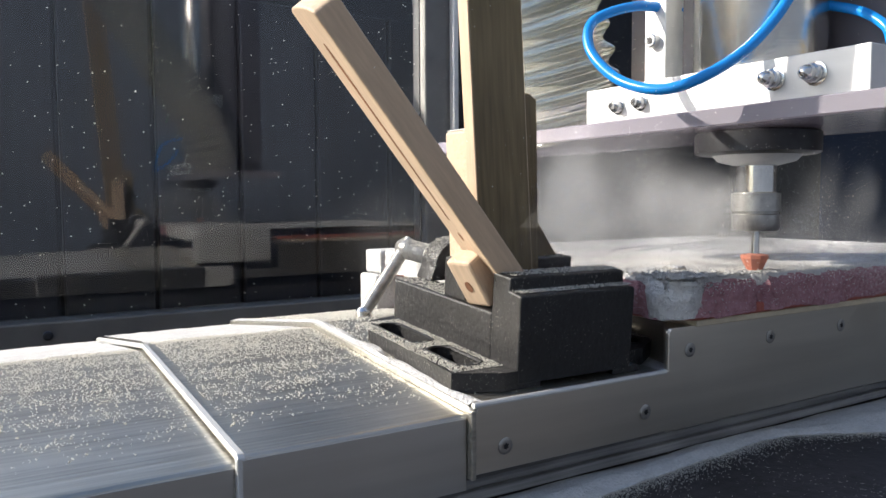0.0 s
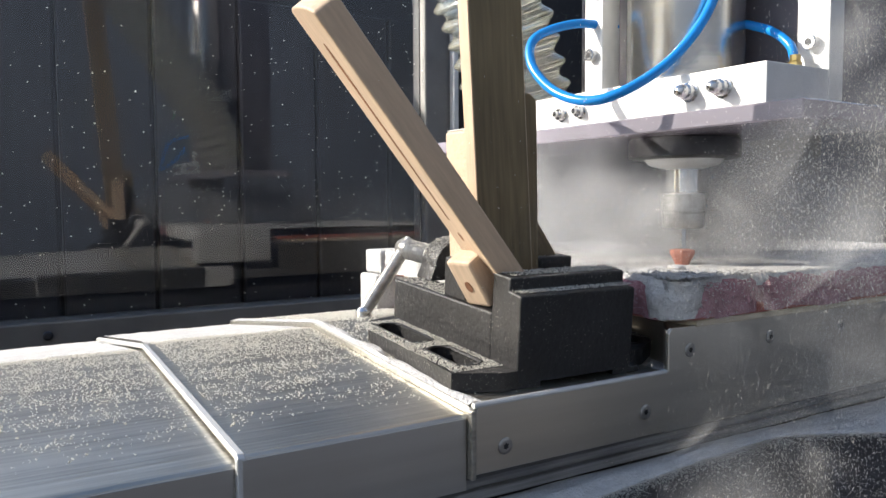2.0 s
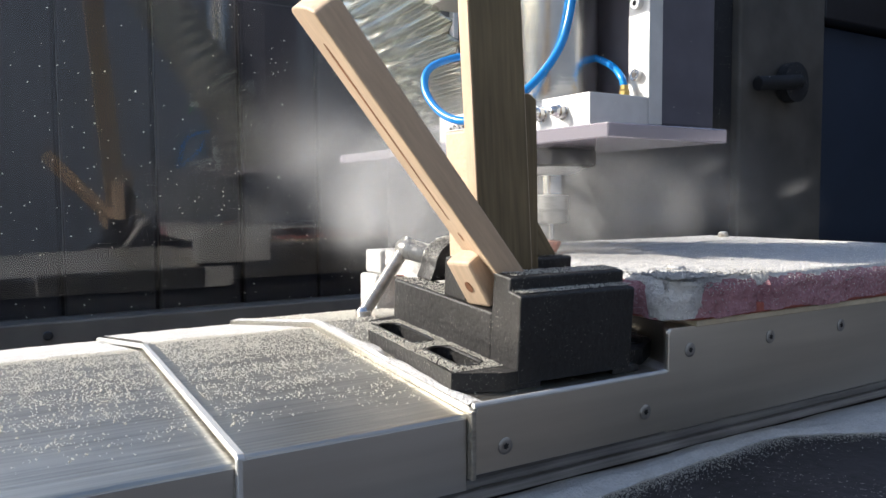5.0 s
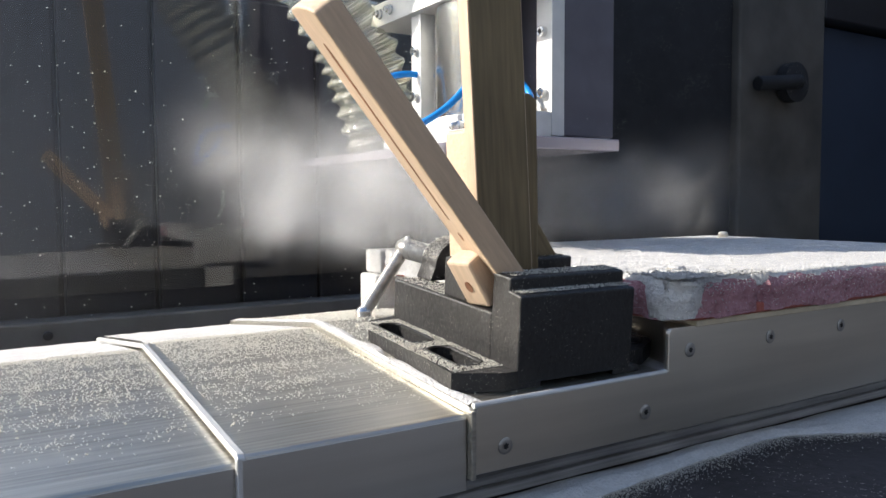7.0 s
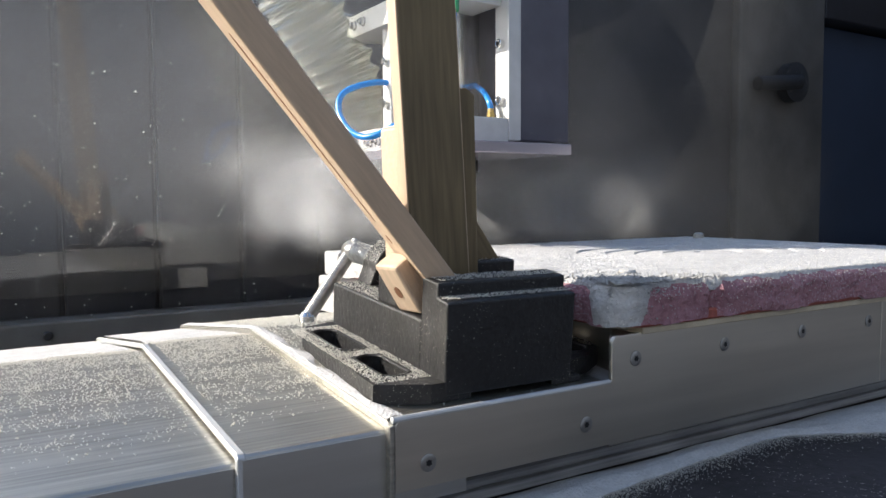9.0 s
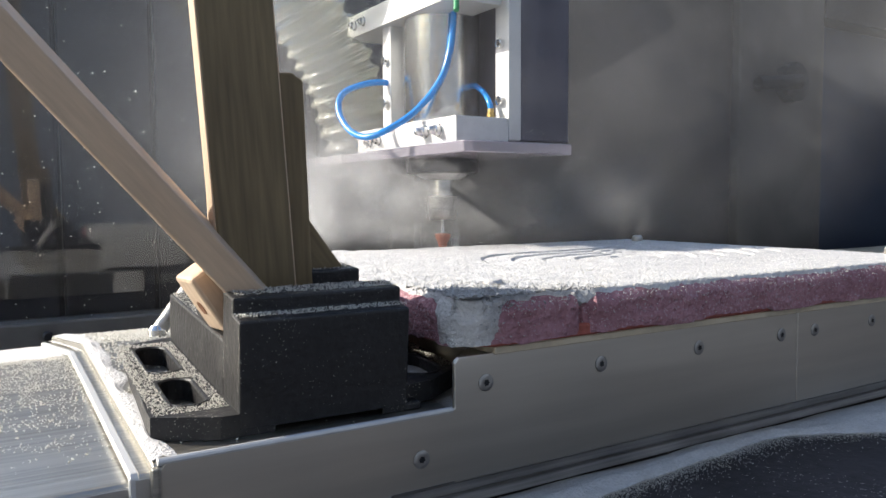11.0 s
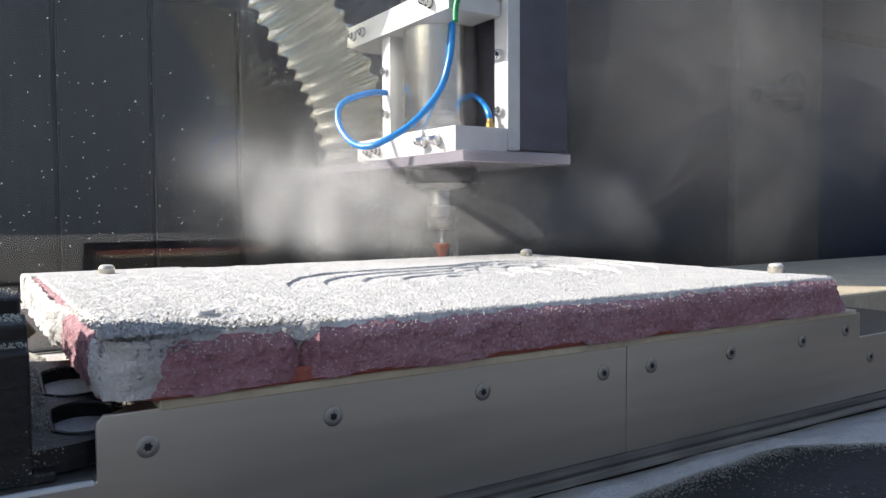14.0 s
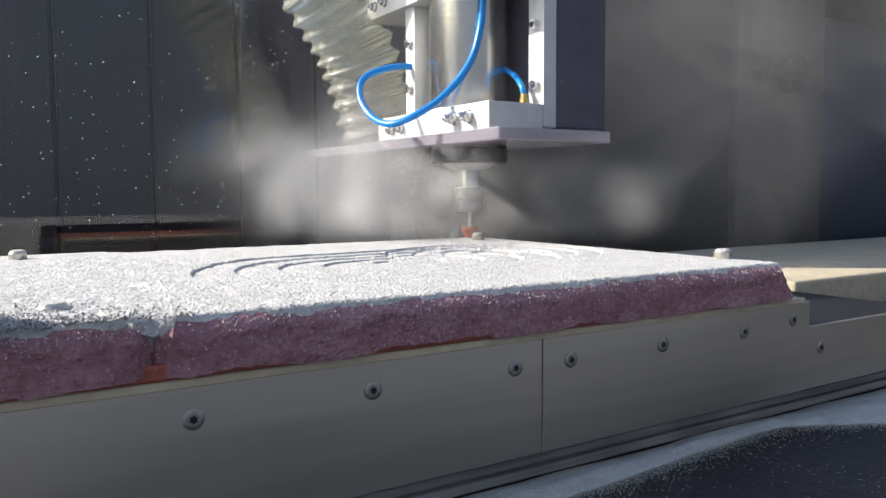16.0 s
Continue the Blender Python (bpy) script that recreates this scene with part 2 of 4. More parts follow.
# ---- the place ----
def solid(name, bm, mat, label, category, kind="structure"):
    return tagged(mesh_object(name, bm, mat), label, category, kind=kind)


def build_place():
    solid("floor", box(-60, 60, -60, 60, -1.2, -1.1, 0), CONCRETE, "grey concrete workshop floor under the machine", "floor")
    # Added reflector, out of view behind the camera: bounces fill onto the shaded fronts.
    solid("fill_wall", box(-4, 4, -1.2, -1.1, -1.1, 1.9, 0), FILL_PAINT, "unseen blue-grey wall behind the camera, added to bounce fill light", "wall")
    solid("wall_right", box(2.5, 2.6, -1.4, 1.4, -1.1, 1.1, 0), BLACK, "black end wall of the machine enclosure", "wall")
    # rear wall of dark boards behind the glass
    solid("wall_back_high", box(0.36, 2.5, 1.34, 1.42, 0.3855, 0.55, 0), BLACK, "black sheet wall at the back of the enclosure", "wall")
    wall = solid("wall_back", box(-2.4, 2.5, 1.34, 1.42, -1.1, 0.385, 0), BLACK, "dark board cladding behind the enclosure window", "wall")
    x = -1.6
    rng = random.Random(4)
    while x < 0.95:
        w = 0.145 + rng.uniform(-0.004, 0.004)
        part("board", box(x, x + w - 0.006, 1.322, 1.339, -0.35, 0.345, 0.003, 1), CLAD, wall)
        x += w
    frame_ob = thing("window_1", "wide enclosure window in a grey metal frame", "window", kind="structure")
    part("rail", box(-1.8, 0.645, 1.075, 1.125, -0.30, -0.151, 0.003), POST, frame_ob, "grey lower frame rail, dusty on top")
    part("mullion", box(0.646, 0.70, 1.085, 1.130, -0.30, 0.44, 0.004), POST, frame_ob, "grey upright post")
    part("bead", box(0.692, 0.702, 1.070, 1.084, -0.30, 0.44, 0.002), ALU_BRIGHT, frame_ob)
    pane = part("pane", box(-1.8, 0.644, 1.097, 1.103, -0.149, 0.36, 0), GLASS, frame_ob, "dusty window pane")
    pane.visible_shadow = False
    # Black backing added instead of a right-hand pane, to keep this opening dark.
    solid("dark_backing", box(0.703, 1.459, 1.12, 1.13, -0.4, 0.50, 0.002), SHEET, "black backing added to darken the opening between post and pillar", "panel")
    for bx in (0.085, 0.62):
        part("bolt", lathe([(0.006, 0), (0.006, 0.004), (0.004, 0.006)], pose(bx, 1.075, -0.168, 90), 12), DARK, frame_ob)
    # upright of the gantry, and the blue panel past it
    solid("pillar", box(1.46, 1.775, 1.10, 1.33, -0.4, 0.56, 0.006), PILLAR, "grey upright of the machine gantry", "pillar")
    solid("panel", box(1.777, 2.48, 1.14, 1.20, -0.4, 0.425, 0.004), BLUEP, "blue painted sheet panel beside the pillar", "panel")
    solid("panel_top", box(1.777, 2.48, 1.10, 1.20, 0.430, 0.68, 0.004), BLACK, "black sheet over the blue panel", "panel")
    knob = thing("clamp_knob", "black clamp knob on the grey pillar", "knob")
    part("stem", rod((1.50, 1.085, 0.252), (1.62, 1.06, 0.262), 0.016), SHEET, knob)
    part("grip", lathe([(0.02, 0), (0.045, 0.006), (0.045, 0.03), (0.02, 0.036)], pose(1.62, 1.098, 0.262, 90), 24), SHEET, knob)
    # bed of the machine
    solid("bed", box(-1.5, 2.4, 0.02, 0.90, -0.30, -0.17, 0.004), BED, "dark speckled machine bed under the table", "bed")
    solid("bed_rear", box(0.95, 2.45, 0.62, 1.07, -0.2, -0.125, 0.004), MDF, "dusty pale shelf behind the table", "shelf")
    rail = solid("guide_rail", box(-1.5, 2.4, 0.352, 0.47, -0.169, -0.158, 0.003), BEDBLUE, "dark steel guide rail under the table", "rail")
    part("edge", box(-1.5, 2.4, 0.346, 0.3515, -0.169, -0.163, 0.001), BEDBLUE, rail)
    # drift of dust on the bed
    bm = bmesh.new()
    nx, ny = 220, 16
    grid = []
    for i in range(nx + 1):
        x = 0.05 + 1.6 * i / nx
        front = float(np.interp(x, (0.05, 0.30, 0.41, 0.49, 0.56, 1.7), (0.312, 0.314, 0.325, 0.328, 0.292, 0.285))) + 0.004 * noise.noise((x * 25, 0, 0)) + 0.002 * noise.noise((x * 110, 3, 0))
        back = 0.3455 + 0.003 * noise.noise((x * 15, 7, 0))
        row = []
        for j in range(ny + 1):
            f = j / ny
            h = 0.0045 * math.sin(math.pi * f) ** 0.7 * (0.7 + 0.5 * noise.noise((x * 30, f * 4, 2))) if 0 < f < 1 else -0.0005
            row.append(bm.verts.new((x, front + (back - front) * f, -0.1695 + h)))
        grid.append(row)
    for i in range(nx):
        for j in range(ny):
            bm.faces.new((grid[i][j], grid[i + 1][j], grid[i + 1][j + 1], grid[i][j + 1]))
    tagged(mesh_object("dust_drift", bm, DUST, None, True), "pale foam dust drifted along the machine bed", "dust", kind="stuff")
    rng = np.random.default_rng(3)
    n = 32000
    x = rng.uniform(0.05, 1.3, n)
    y = np.interp(x, (0.05, 0.30, 0.41, 0.49, 0.56, 1.7), (0.313, 0.315, 0.326, 0.329, 0.293, 0.286)) - rng.exponential(0.005, n)
    pts = np.stack([x, y, np.full(n, -0.1695)], 1)
    tagged(flakes("dust_grain", pts, 0.00036, DUSTF), "loose grains of foam dust on the bed", "dust", kind="stuff")
    # specks on the window
    n = 900
    x = rng.uniform(-0.5, 0.64, n)
    z = -0.15 + rng.beta(1.1, 2.0, n) * 0.6
    pts = np.stack([x, np.full(n, 1.0955), z], 1)
    tagged(flakes("window_dust", pts, 0.0010, DUSTF), "specks of foam dust stuck to the window", "dust", kind="stuff")


FRONT_Z, RIDGE_Y, RIDGE_Z, REAR_Y, REAR_Z = -0.110, 0.545, -0.0935, 0.763, -0.121


def roof(x0, x1, drop, thick=0.0025, lip=0.0):
    """A folded sheet cover: front skirt, rising top, ridge, falling rear, rear skirt."""
    f, r = 0.3305 + drop * 0.8, REAR_Y - drop
    top = [(f, -0.147), (f, FRONT_Z - drop - 0.002), (f + 0.002, FRONT_Z - drop), (RIDGE_Y, RIDGE_Z - drop), (r - 0.002, REAR_Z - drop), (r, REAR_Z - drop - 0.002), (r, -0.16)]
    t = thick
    under = [(r - t, -0.16), (r - t, REAR_Z - drop - t - 0.001), (RIDGE_Y, RIDGE_Z - drop - t), (f + t + 0.001, FRONT_Z - drop - t), (f + t, -0.147)]
    return prism(top + under, x0, x1, "x", 0.0005, 1)


def dust_on(rng, n, x0, x1, drop, y0=0.36, y1=0.75):
    x = rng.uniform(x0, x1, n)
    y = y0 + (y1 - y0) * rng.beta(1.7, 1.1, n)
    clump = np.array([noise.noise((a * 22, b * 60, 3)) + 0.6 * noise.noise((a * 90, b * 160, 7)) for a, b in zip(x, y)])
    keep = clump + 2.2 * (y - y0) / (y1 - y0) > rng.uniform(-0.2, 1.3, n)
    x, y = x[keep], y[keep]
    z = np.where(y < RIDGE_Y, FRONT_Z + (RIDGE_Z - FRONT_Z) * (y - 0.3325) / (RIDGE_Y - 0.3325), RIDGE_Z + (REAR_Z - RIDGE_Z) * (y - RIDGE_Y) / (REAR_Y - RIDGE_Y)) - drop
    return np.stack([x, y, z + 0.0002], 1)


def dust_film(x0, x1, drop, reach):
    """Ragged film of powder on the rear slope of a cover, thinning towards the front."""
    bm = bmesh.new()
    n, k = 160, 10
    rows = []
    for i in range(n + 1):
        x = x0 + (x1 - x0) * i / n
        y0 = RIDGE_Y + reach + 0.02 * noise.noise((x * 30, 2, drop * 90)) + 0.012 * noise.noise((x * 140, 5, 1))
        row = []
        for j in range(k + 1):
            y = y0 + (REAR_Y - drop - 0.003 - y0) * j / k
            z = FRONT_Z + (RIDGE_Z - FRONT_Z) * (y - 0.3325) / (RIDGE_Y - 0.3325) if y < RIDGE_Y else RIDGE_Z + (REAR_Z - RIDGE_Z) * (y - RIDGE_Y) / (REAR_Y - RIDGE_Y)
            row.append(bm.verts.new((x, y, z - drop + (0.0003 if j == 0 else 0.0012 + 0.0006 * noise.noise((x * 120, y * 120, 0))))))
        rows.append(row)
    for i in range(n):
        for j in range(k):
            bm.faces.new((rows[i][j], rows[i + 1][j], rows[i + 1][j + 1], rows[i][j + 1]))
    return bm


def build_covers():
    """Telescoping way covers: the outer one stands still, the next is pushed along by the table."""
    rng = np.random.default_rng(8)
    low = thing("way_cover", "brushed steel way cover sprinkled with foam dust", "cover", group="way covers")
    part("sheet", roof(-0.9, 0.15, 0.008), STEEL, low)
    part("skirt", box(-0.9, 0.0985, 0.3362, 0.3368, -0.155, -0.1200, 0.0002, 1), SKIRT, low, "bare folded steel skirt")
    d = flakes("dust_sprinkle", dust_on(rng, 90000, -0.25, 0.098, 0.008), 0.00052, DUSTF, low)
    tagged(d, "scattered foam dust", kind="stuff")
    tagged(part("dust_film", dust_film(-0.4, 0.097, 0.008, 0.03), DUST, low, "white film of dust", True), kind="stuff")
    mid = thing("way_cover", "brushed steel way cover sprinkled with foam dust", "cover", group="way covers")
    part("sheet", roof(0.1015, 0.26, 0.004), STEEL, mid)
    part("skirt", box(0.1018, 0.2222, 0.3330, 0.3336, -0.155, -0.1160, 0.0002, 1), SKIRT, mid, "bare folded steel skirt")
    part("wiper", roof(0.0995, 0.1035, 0.0033, 0.003), ALU_BRIGHT, mid, "bright wiper lip")
    d = flakes("dust_sprinkle", dust_on(rng, 44000, 0.108, 0.224, 0.004), 0.00050, DUSTF, mid)
    tagged(d, "scattered foam dust", kind="stuff")
    tagged(part("dust_film", dust_film(0.105, 0.222, 0.004, 0.02), DUST, mid, "white film of dust", True), kind="stuff")
    return mid


def screw_head():
    """Countersunk head with a six-lobed recess."""
    bm = lathe([(0.0047, 0), (0.0047, 0.0003), (0.0043, 0.0006), (0.0022, 0.0006)], None, 24)
    star = bmesh.new()
    vs = [star.verts.new((r * math.cos(a), r * math.sin(a), 0.00085)) for a, r in ((k * math.pi / 6, 0.0021 if k % 2 else 0.0014) for k in range(12))]
    star.faces.new(vs)
    return bm, star


def build_table():
    table = thing("machine_table", "machine table with aluminium front plates screwed on", "table")
    r = [(0.2265 + 0.006 * (1 - math.cos(a)), -0.1145 + 0.006 * math.sin(a)) for a in (k * math.pi / 10 for k in range(6))]
    out = [(0.2265, -0.1468)] + r + [(0.3735, -0.1085), (0.3735, -0.085), (0.3765, -0.082), (0.6680, -0.082), (0.6680, -0.1478)]
    part("front_plate", prism(out, 0.330, 0.333, "y", 0.0006, 2), ALU, table, "brushed aluminium front plate")
    out = [(0.6686, -0.1478), (0.6686, -0.082), (0.9200, -0.082), (0.9200, -0.101), (1.06, -0.101), (1.06, -0.1478)]
    part("front_plate", prism(out, 0.330, 0.333, "y", 0.0006, 2), ALU, table, "brushed aluminium front plate")
    part("bed_plate", prism([(0.3745, 0.3335), (0.919, 0.3335), (0.919, 0.74), (0.432, 0.74), (0.414, 0.50), (0.400, 0.358)], -0.15, -0.0832, "z", 0.001, 1), ALU, table)
    part("platform_floor", roof(0.3738, 0.431, 0.0035, 0.003), DUST, table, "platform floor under settled white dust")
    part("end_plate", box(0.9195, 1.10, 0.3335, 0.74, -0.15, -0.1025, 0.001), DARK, table)
    part("platform", roof(0.2235, 0.3735, 0.0, 0.004), STEEL, table, "folded steel platform under the vise")
    part("end_cap", box(0.2228, 0.2258, 0.3285, 0.334, -0.149, -0.1112, 0.0008), STEEL, table)
    part("lip", rod((0.2255, 0.3315, -0.1095), (0.3725, 0.3315, -0.1095), 0.0018, 10), ALU_BRIGHT, table)
    bm, star = screw_head()
    head = part("screw", bm, SCREW, table, "", True)
    socket = part("socket", star, BLACK, head)
    spots = [(0.2455, -0.134), (0.353, -0.1317), (0.393, -0.0973), (0.476, -0.0971), (0.562, -0.0968), (0.649, -0.097), (0.689, -0.0972), (0.765, -0.097), (0.845, -0.097), (0.900, -0.094), (0.935, -0.118)]
    for i, (x, z) in enumerate(spots):
        ob = head if i == 0 else head.copy()
        if i:
            scene.collection.objects.link(ob)
            so = socket.copy()
            scene.collection.objects.link(so)
            so.parent = ob
        ob.matrix_basis = pose(x, 0.3298, z, 90) @ pose(0, 0, 0, 0, 0, 17 * i)
    # powder lying on the platform round the vise
    rng = np.random.default_rng(21)
    pts = dust_on(rng, 11000, 0.225, 0.372, 0.0, 0.335, 0.76)
    d = flakes("dust_sprinkle", pts, 0.0008, DUSTF, table)
    tagged(d, "scattered foam dust", kind="stuff")
    bm = bmesh.new()
    n = 60
    lo, hi = [], []
    for i in range(n + 1):
        f = i / n
        y = 0.334 + (REAR_Y - 0.334) * f
        z = FRONT_Z + (RIDGE_Z - FRONT_Z) * (y - 0.3325) / (RIDGE_Y - 0.3325) if y < RIDGE_Y else RIDGE_Z + (REAR_Z - RIDGE_Z) * (y - RIDGE_Y) / (REAR_Y - RIDGE_Y)
        w = 0.010 + 0.006 * noise.noise((y * 40, 5, 0)) + 0.03 * max(0, f - 0.5)
        lo.append([bm.verts.new((0.2238, y, z + 0.0006)), bm.verts.new((0.2238 + w * 0.4, y, z + 0.0022)), bm.verts.new((0.2238 + w, y, z + 0.0004))])
    for p, q in zip(lo, lo[1:]):
        for k in range(2):
            bm.faces.new((p[k], p[k + 1], q[k + 1], q[k]))
    tagged(part("dust_ridge", bm, DUST, table, "white dust banked on the platform edge", True), kind="stuff")
    return table


def pierced(outline, holes, lo, hi):
    """A plate with openings that go through it."""
    bm = bmesh.new()
    edges = []
    for loop in [outline] + holes:
        vs = [bm.verts.new((u, w, lo)) for u, w in loop]
        edges += [bm.edges.new((p, q)) for p, q in zip(vs, vs[1:] + vs[:1])]
    bmesh.ops.triangle_fill(bm, use_beauty=True, use_dissolve=False, edges=edges)
    got = bmesh.ops.extrude_face_region(bm, geom=bm.faces[:])
    bmesh.ops.translate(bm, vec=(0, 0, hi - lo), verts=[g for g in got["geom"] if isinstance(g, bmesh.types.BMVert)])
    return bm


def build_vise():
    """A black drill vise with slotted flanges; its front face looks across the machine."""
    at = pose(0.308, 0.343, -0.1092, 4.2, 0, -1.5)
    v = thing("drill_vise", "black cast iron drill vise dusted with foam powder", "vise", at)
    # flanges with two slots a side
    for side in (-1, 1):
        out = [(0.0435, 0.0), (0.052, 0.0), (0.0805, 0.012), (0.0805, 0.022), (0.074, 0.135), (0.066, 0.150), (0.0435, 0.158)]
        if side > 0:
            out = [(0.0435, 0.006), (0.064, 0.010), (0.086, 0.024), (0.091, 0.036), (0.092, 0.135), (0.076, 0.150), (0.0435, 0.158)]
        out = [(u * side, w) for u, w in out]
        slots = []
        for a, b in ((0.020, 0.066), (0.078, 0.136)):
            uc, wid = (-0.0605, 0.0092) if side < 0 else (0.0665, 0.0140)
            slots.append([(uc + wid * math.cos(t), (a + wid if math.sin(t) < 0 else b - wid) + wid * math.sin(t)) for t in (k * math.pi / 8 + math.pi / 16 for k in range(16))])
        fl = part("flange", pierced(out, slots, 0.0005, 0.0115), IRON, v)
        for slot in slots:
            rim = [Vector((u, w, 0.0112)) for u, w in slot]
            part("slot_rim", pipe(rim + [rim[0]], 0.0013, 6, 2), IRON, fl)
            if side > 0:
                part("slot_dust", prism(slot, 0.0008, 0.0045, "z", 0, 1), DUST, fl, "white dust lying in the slot")
    # front jaw
    out = [(0.0, 0.003), (0.0, 0.0545), (0.0105, 0.056), (0.0105, 0.0635), (0.0285, 0.0645), (0.0285, 0.003)]
    part("fixed_jaw", prism(out, -0.0437, 0.0437, "x", 0.0012, 2), IRON, v)
    part("foot", box(-0.052, -0.026, 0.0005, 0.03, 0, 0.004, 0.0008), IRON, v)
    part("foot", box(0.030, 0.052, 0.0005, 0.03, 0, 0.004, 0.0008), IRON, v)
    for side in (-1, 1):
        a, b = sorted((0.0434 * side, 0.018 * side))
        part("guide", box(a, b, 0.0286, 0.157, 0.004, 0.040, 0.0015), IRON, v)
    part("channel", box(-0.0178, 0.0178, 0.0286, 0.157, 0.003, 0.026, 0.001), IRON, v)
    jaw = part("moving_jaw", box(-0.043, 0.043, 0.060, 0.086, 0.0403, 0.066, 0.0015), IRON, v)
    # arched bridge that carries the screw
    arch = [(-0.026, 0.0403)] + [(0.022 * math.cos(a), 0.050 + 0.020 * math.sin(a)) for a in (math.pi - k * math.pi / 12 for k in range(13))] + [(0.026, 0.0403)]
    part("bridge", prism(arch, 0.134, 0.156, "y", 0.0015, 2), IRON, v, "", True)
    part("screw", pipe([(0, y, 0.052) for y in np.linspace(0.086, 0.218, 12)], 0.0075, 20, 24, 0.0008, 0.0034), SCREW, v, "dusty threaded steel screw", True)
    part("screw_head", lathe([(0.007, 0), (0.0085, 0.002), (0.0085, 0.014), (0.007, 0.016)], pose(0, 0.228, 0.052, 90), 24), SCREW, v, "", True)
    bar = part("handle", rod((0.004, 0.221, 0.060), (-0.040, 0.216, 0.002), 0.0054, 16), SCREW, v, "chromed sliding tommy bar", True)
    part("handle_knob", lathe([(0.003, -0.005), (0.006, -0.003), (0.0065, 0.002), (0.004, 0.005)], pose(-0.0405, 0.2159, 0.002), 16), CHROME, bar, "", True)
    rng = np.random.default_rng(31)
    n = 6500
    u, w = rng.uniform(-0.079, -0.045, n), rng.uniform(0.012, 0.145, n)
    a = np.stack([u, w, np.full(n, 0.0119)], 1)
    keep = np.ones(n, bool)
    for s0, s1 in ((0.022, 0.066), (0.080, 0.136)):
        keep &= ~((np.abs(u + 0.0605) < 0.0095) & (w > s0) & (w < s1))
    b = np.stack([rng.uniform(-0.042, 0.042, 1200), rng.uniform(0.0115, 0.028, 1200), np.full(1200, 0.0648)], 1)
    c = np.stack([rng.uniform(-0.043, 0.043, 900), rng.uniform(0.001, 0.0105, 900), np.full(900, 0.0563)], 1)
    e = np.stack([rng.uniform(-0.042, -0.019, 900), rng.uniform(0.088, 0.156, 900), np.full(900, 0.0403)], 1)
    g = np.stack([rng.uniform(-0.042, 0.042, 500), rng.uniform(0.061, 0.085, 500), np.full(500, 0.0663)], 1)
    h = np.stack([rng.uniform(0.046, 0.090, 3200), rng.uniform(0.030, 0.14, 3200), np.full(3200, 0.012)], 1)
    h = h[np.abs(h[:, 0] - 0.0665) > 0.0142]
    f = rng.uniform(0.05, 0.95, 700)[:, None]
    turn = rng.uniform(-0.9, 0.9, 700)[:, None]
    bar_dust = np.array([[0.004, 0.221, 0.060]]) * (1 - f) + np.array([[-0.040, 0.216, 0.002]]) * f + 0.0054 * (np.cos(turn) * np.array([[-0.795, 0.0, 0.605]]) + np.sin(turn) * np.array([[0, 1, 0]]))
    turn = rng.uniform(0.3, 2.84, 900)
    arch_dust = np.stack([0.022 * np.cos(turn), rng.uniform(0.134, 0.156, 900), 0.0503 + 0.020 * np.sin(turn)], 1)
    turn = rng.uniform(0.5, 2.6, 800)
    screw_dust = np.stack([0.0082 * np.cos(turn), rng.uniform(0.158, 0.226, 800), 0.0522 + 0.0082 * np.sin(turn)], 1)
    d = flakes("dust_sprinkle", np.concatenate([a[keep], b, c, e, g, h, bar_dust, arch_dust, screw_dust]), 0.0004, DUSTF, v)
    tagged(d, "scattered foam dust", kind="stuff")
    return v


def along(foot, tip, normal):
    """A pose whose x runs from foot to tip and whose z is nearest to normal."""
    foot, tip, normal = Vector(foot), Vector(tip), Vector(normal)
    x = (tip - foot).normalized()
    z = (normal - x * normal.dot(x)).normalized()
    y = z.cross(x)
    return Matrix(((x.x, y.x, z.x, foot.x), (x.y, y.y, z.y, foot.y), (x.z, y.z, z.z, foot.z), (0, 0, 0, 1))), (tip - foot).length


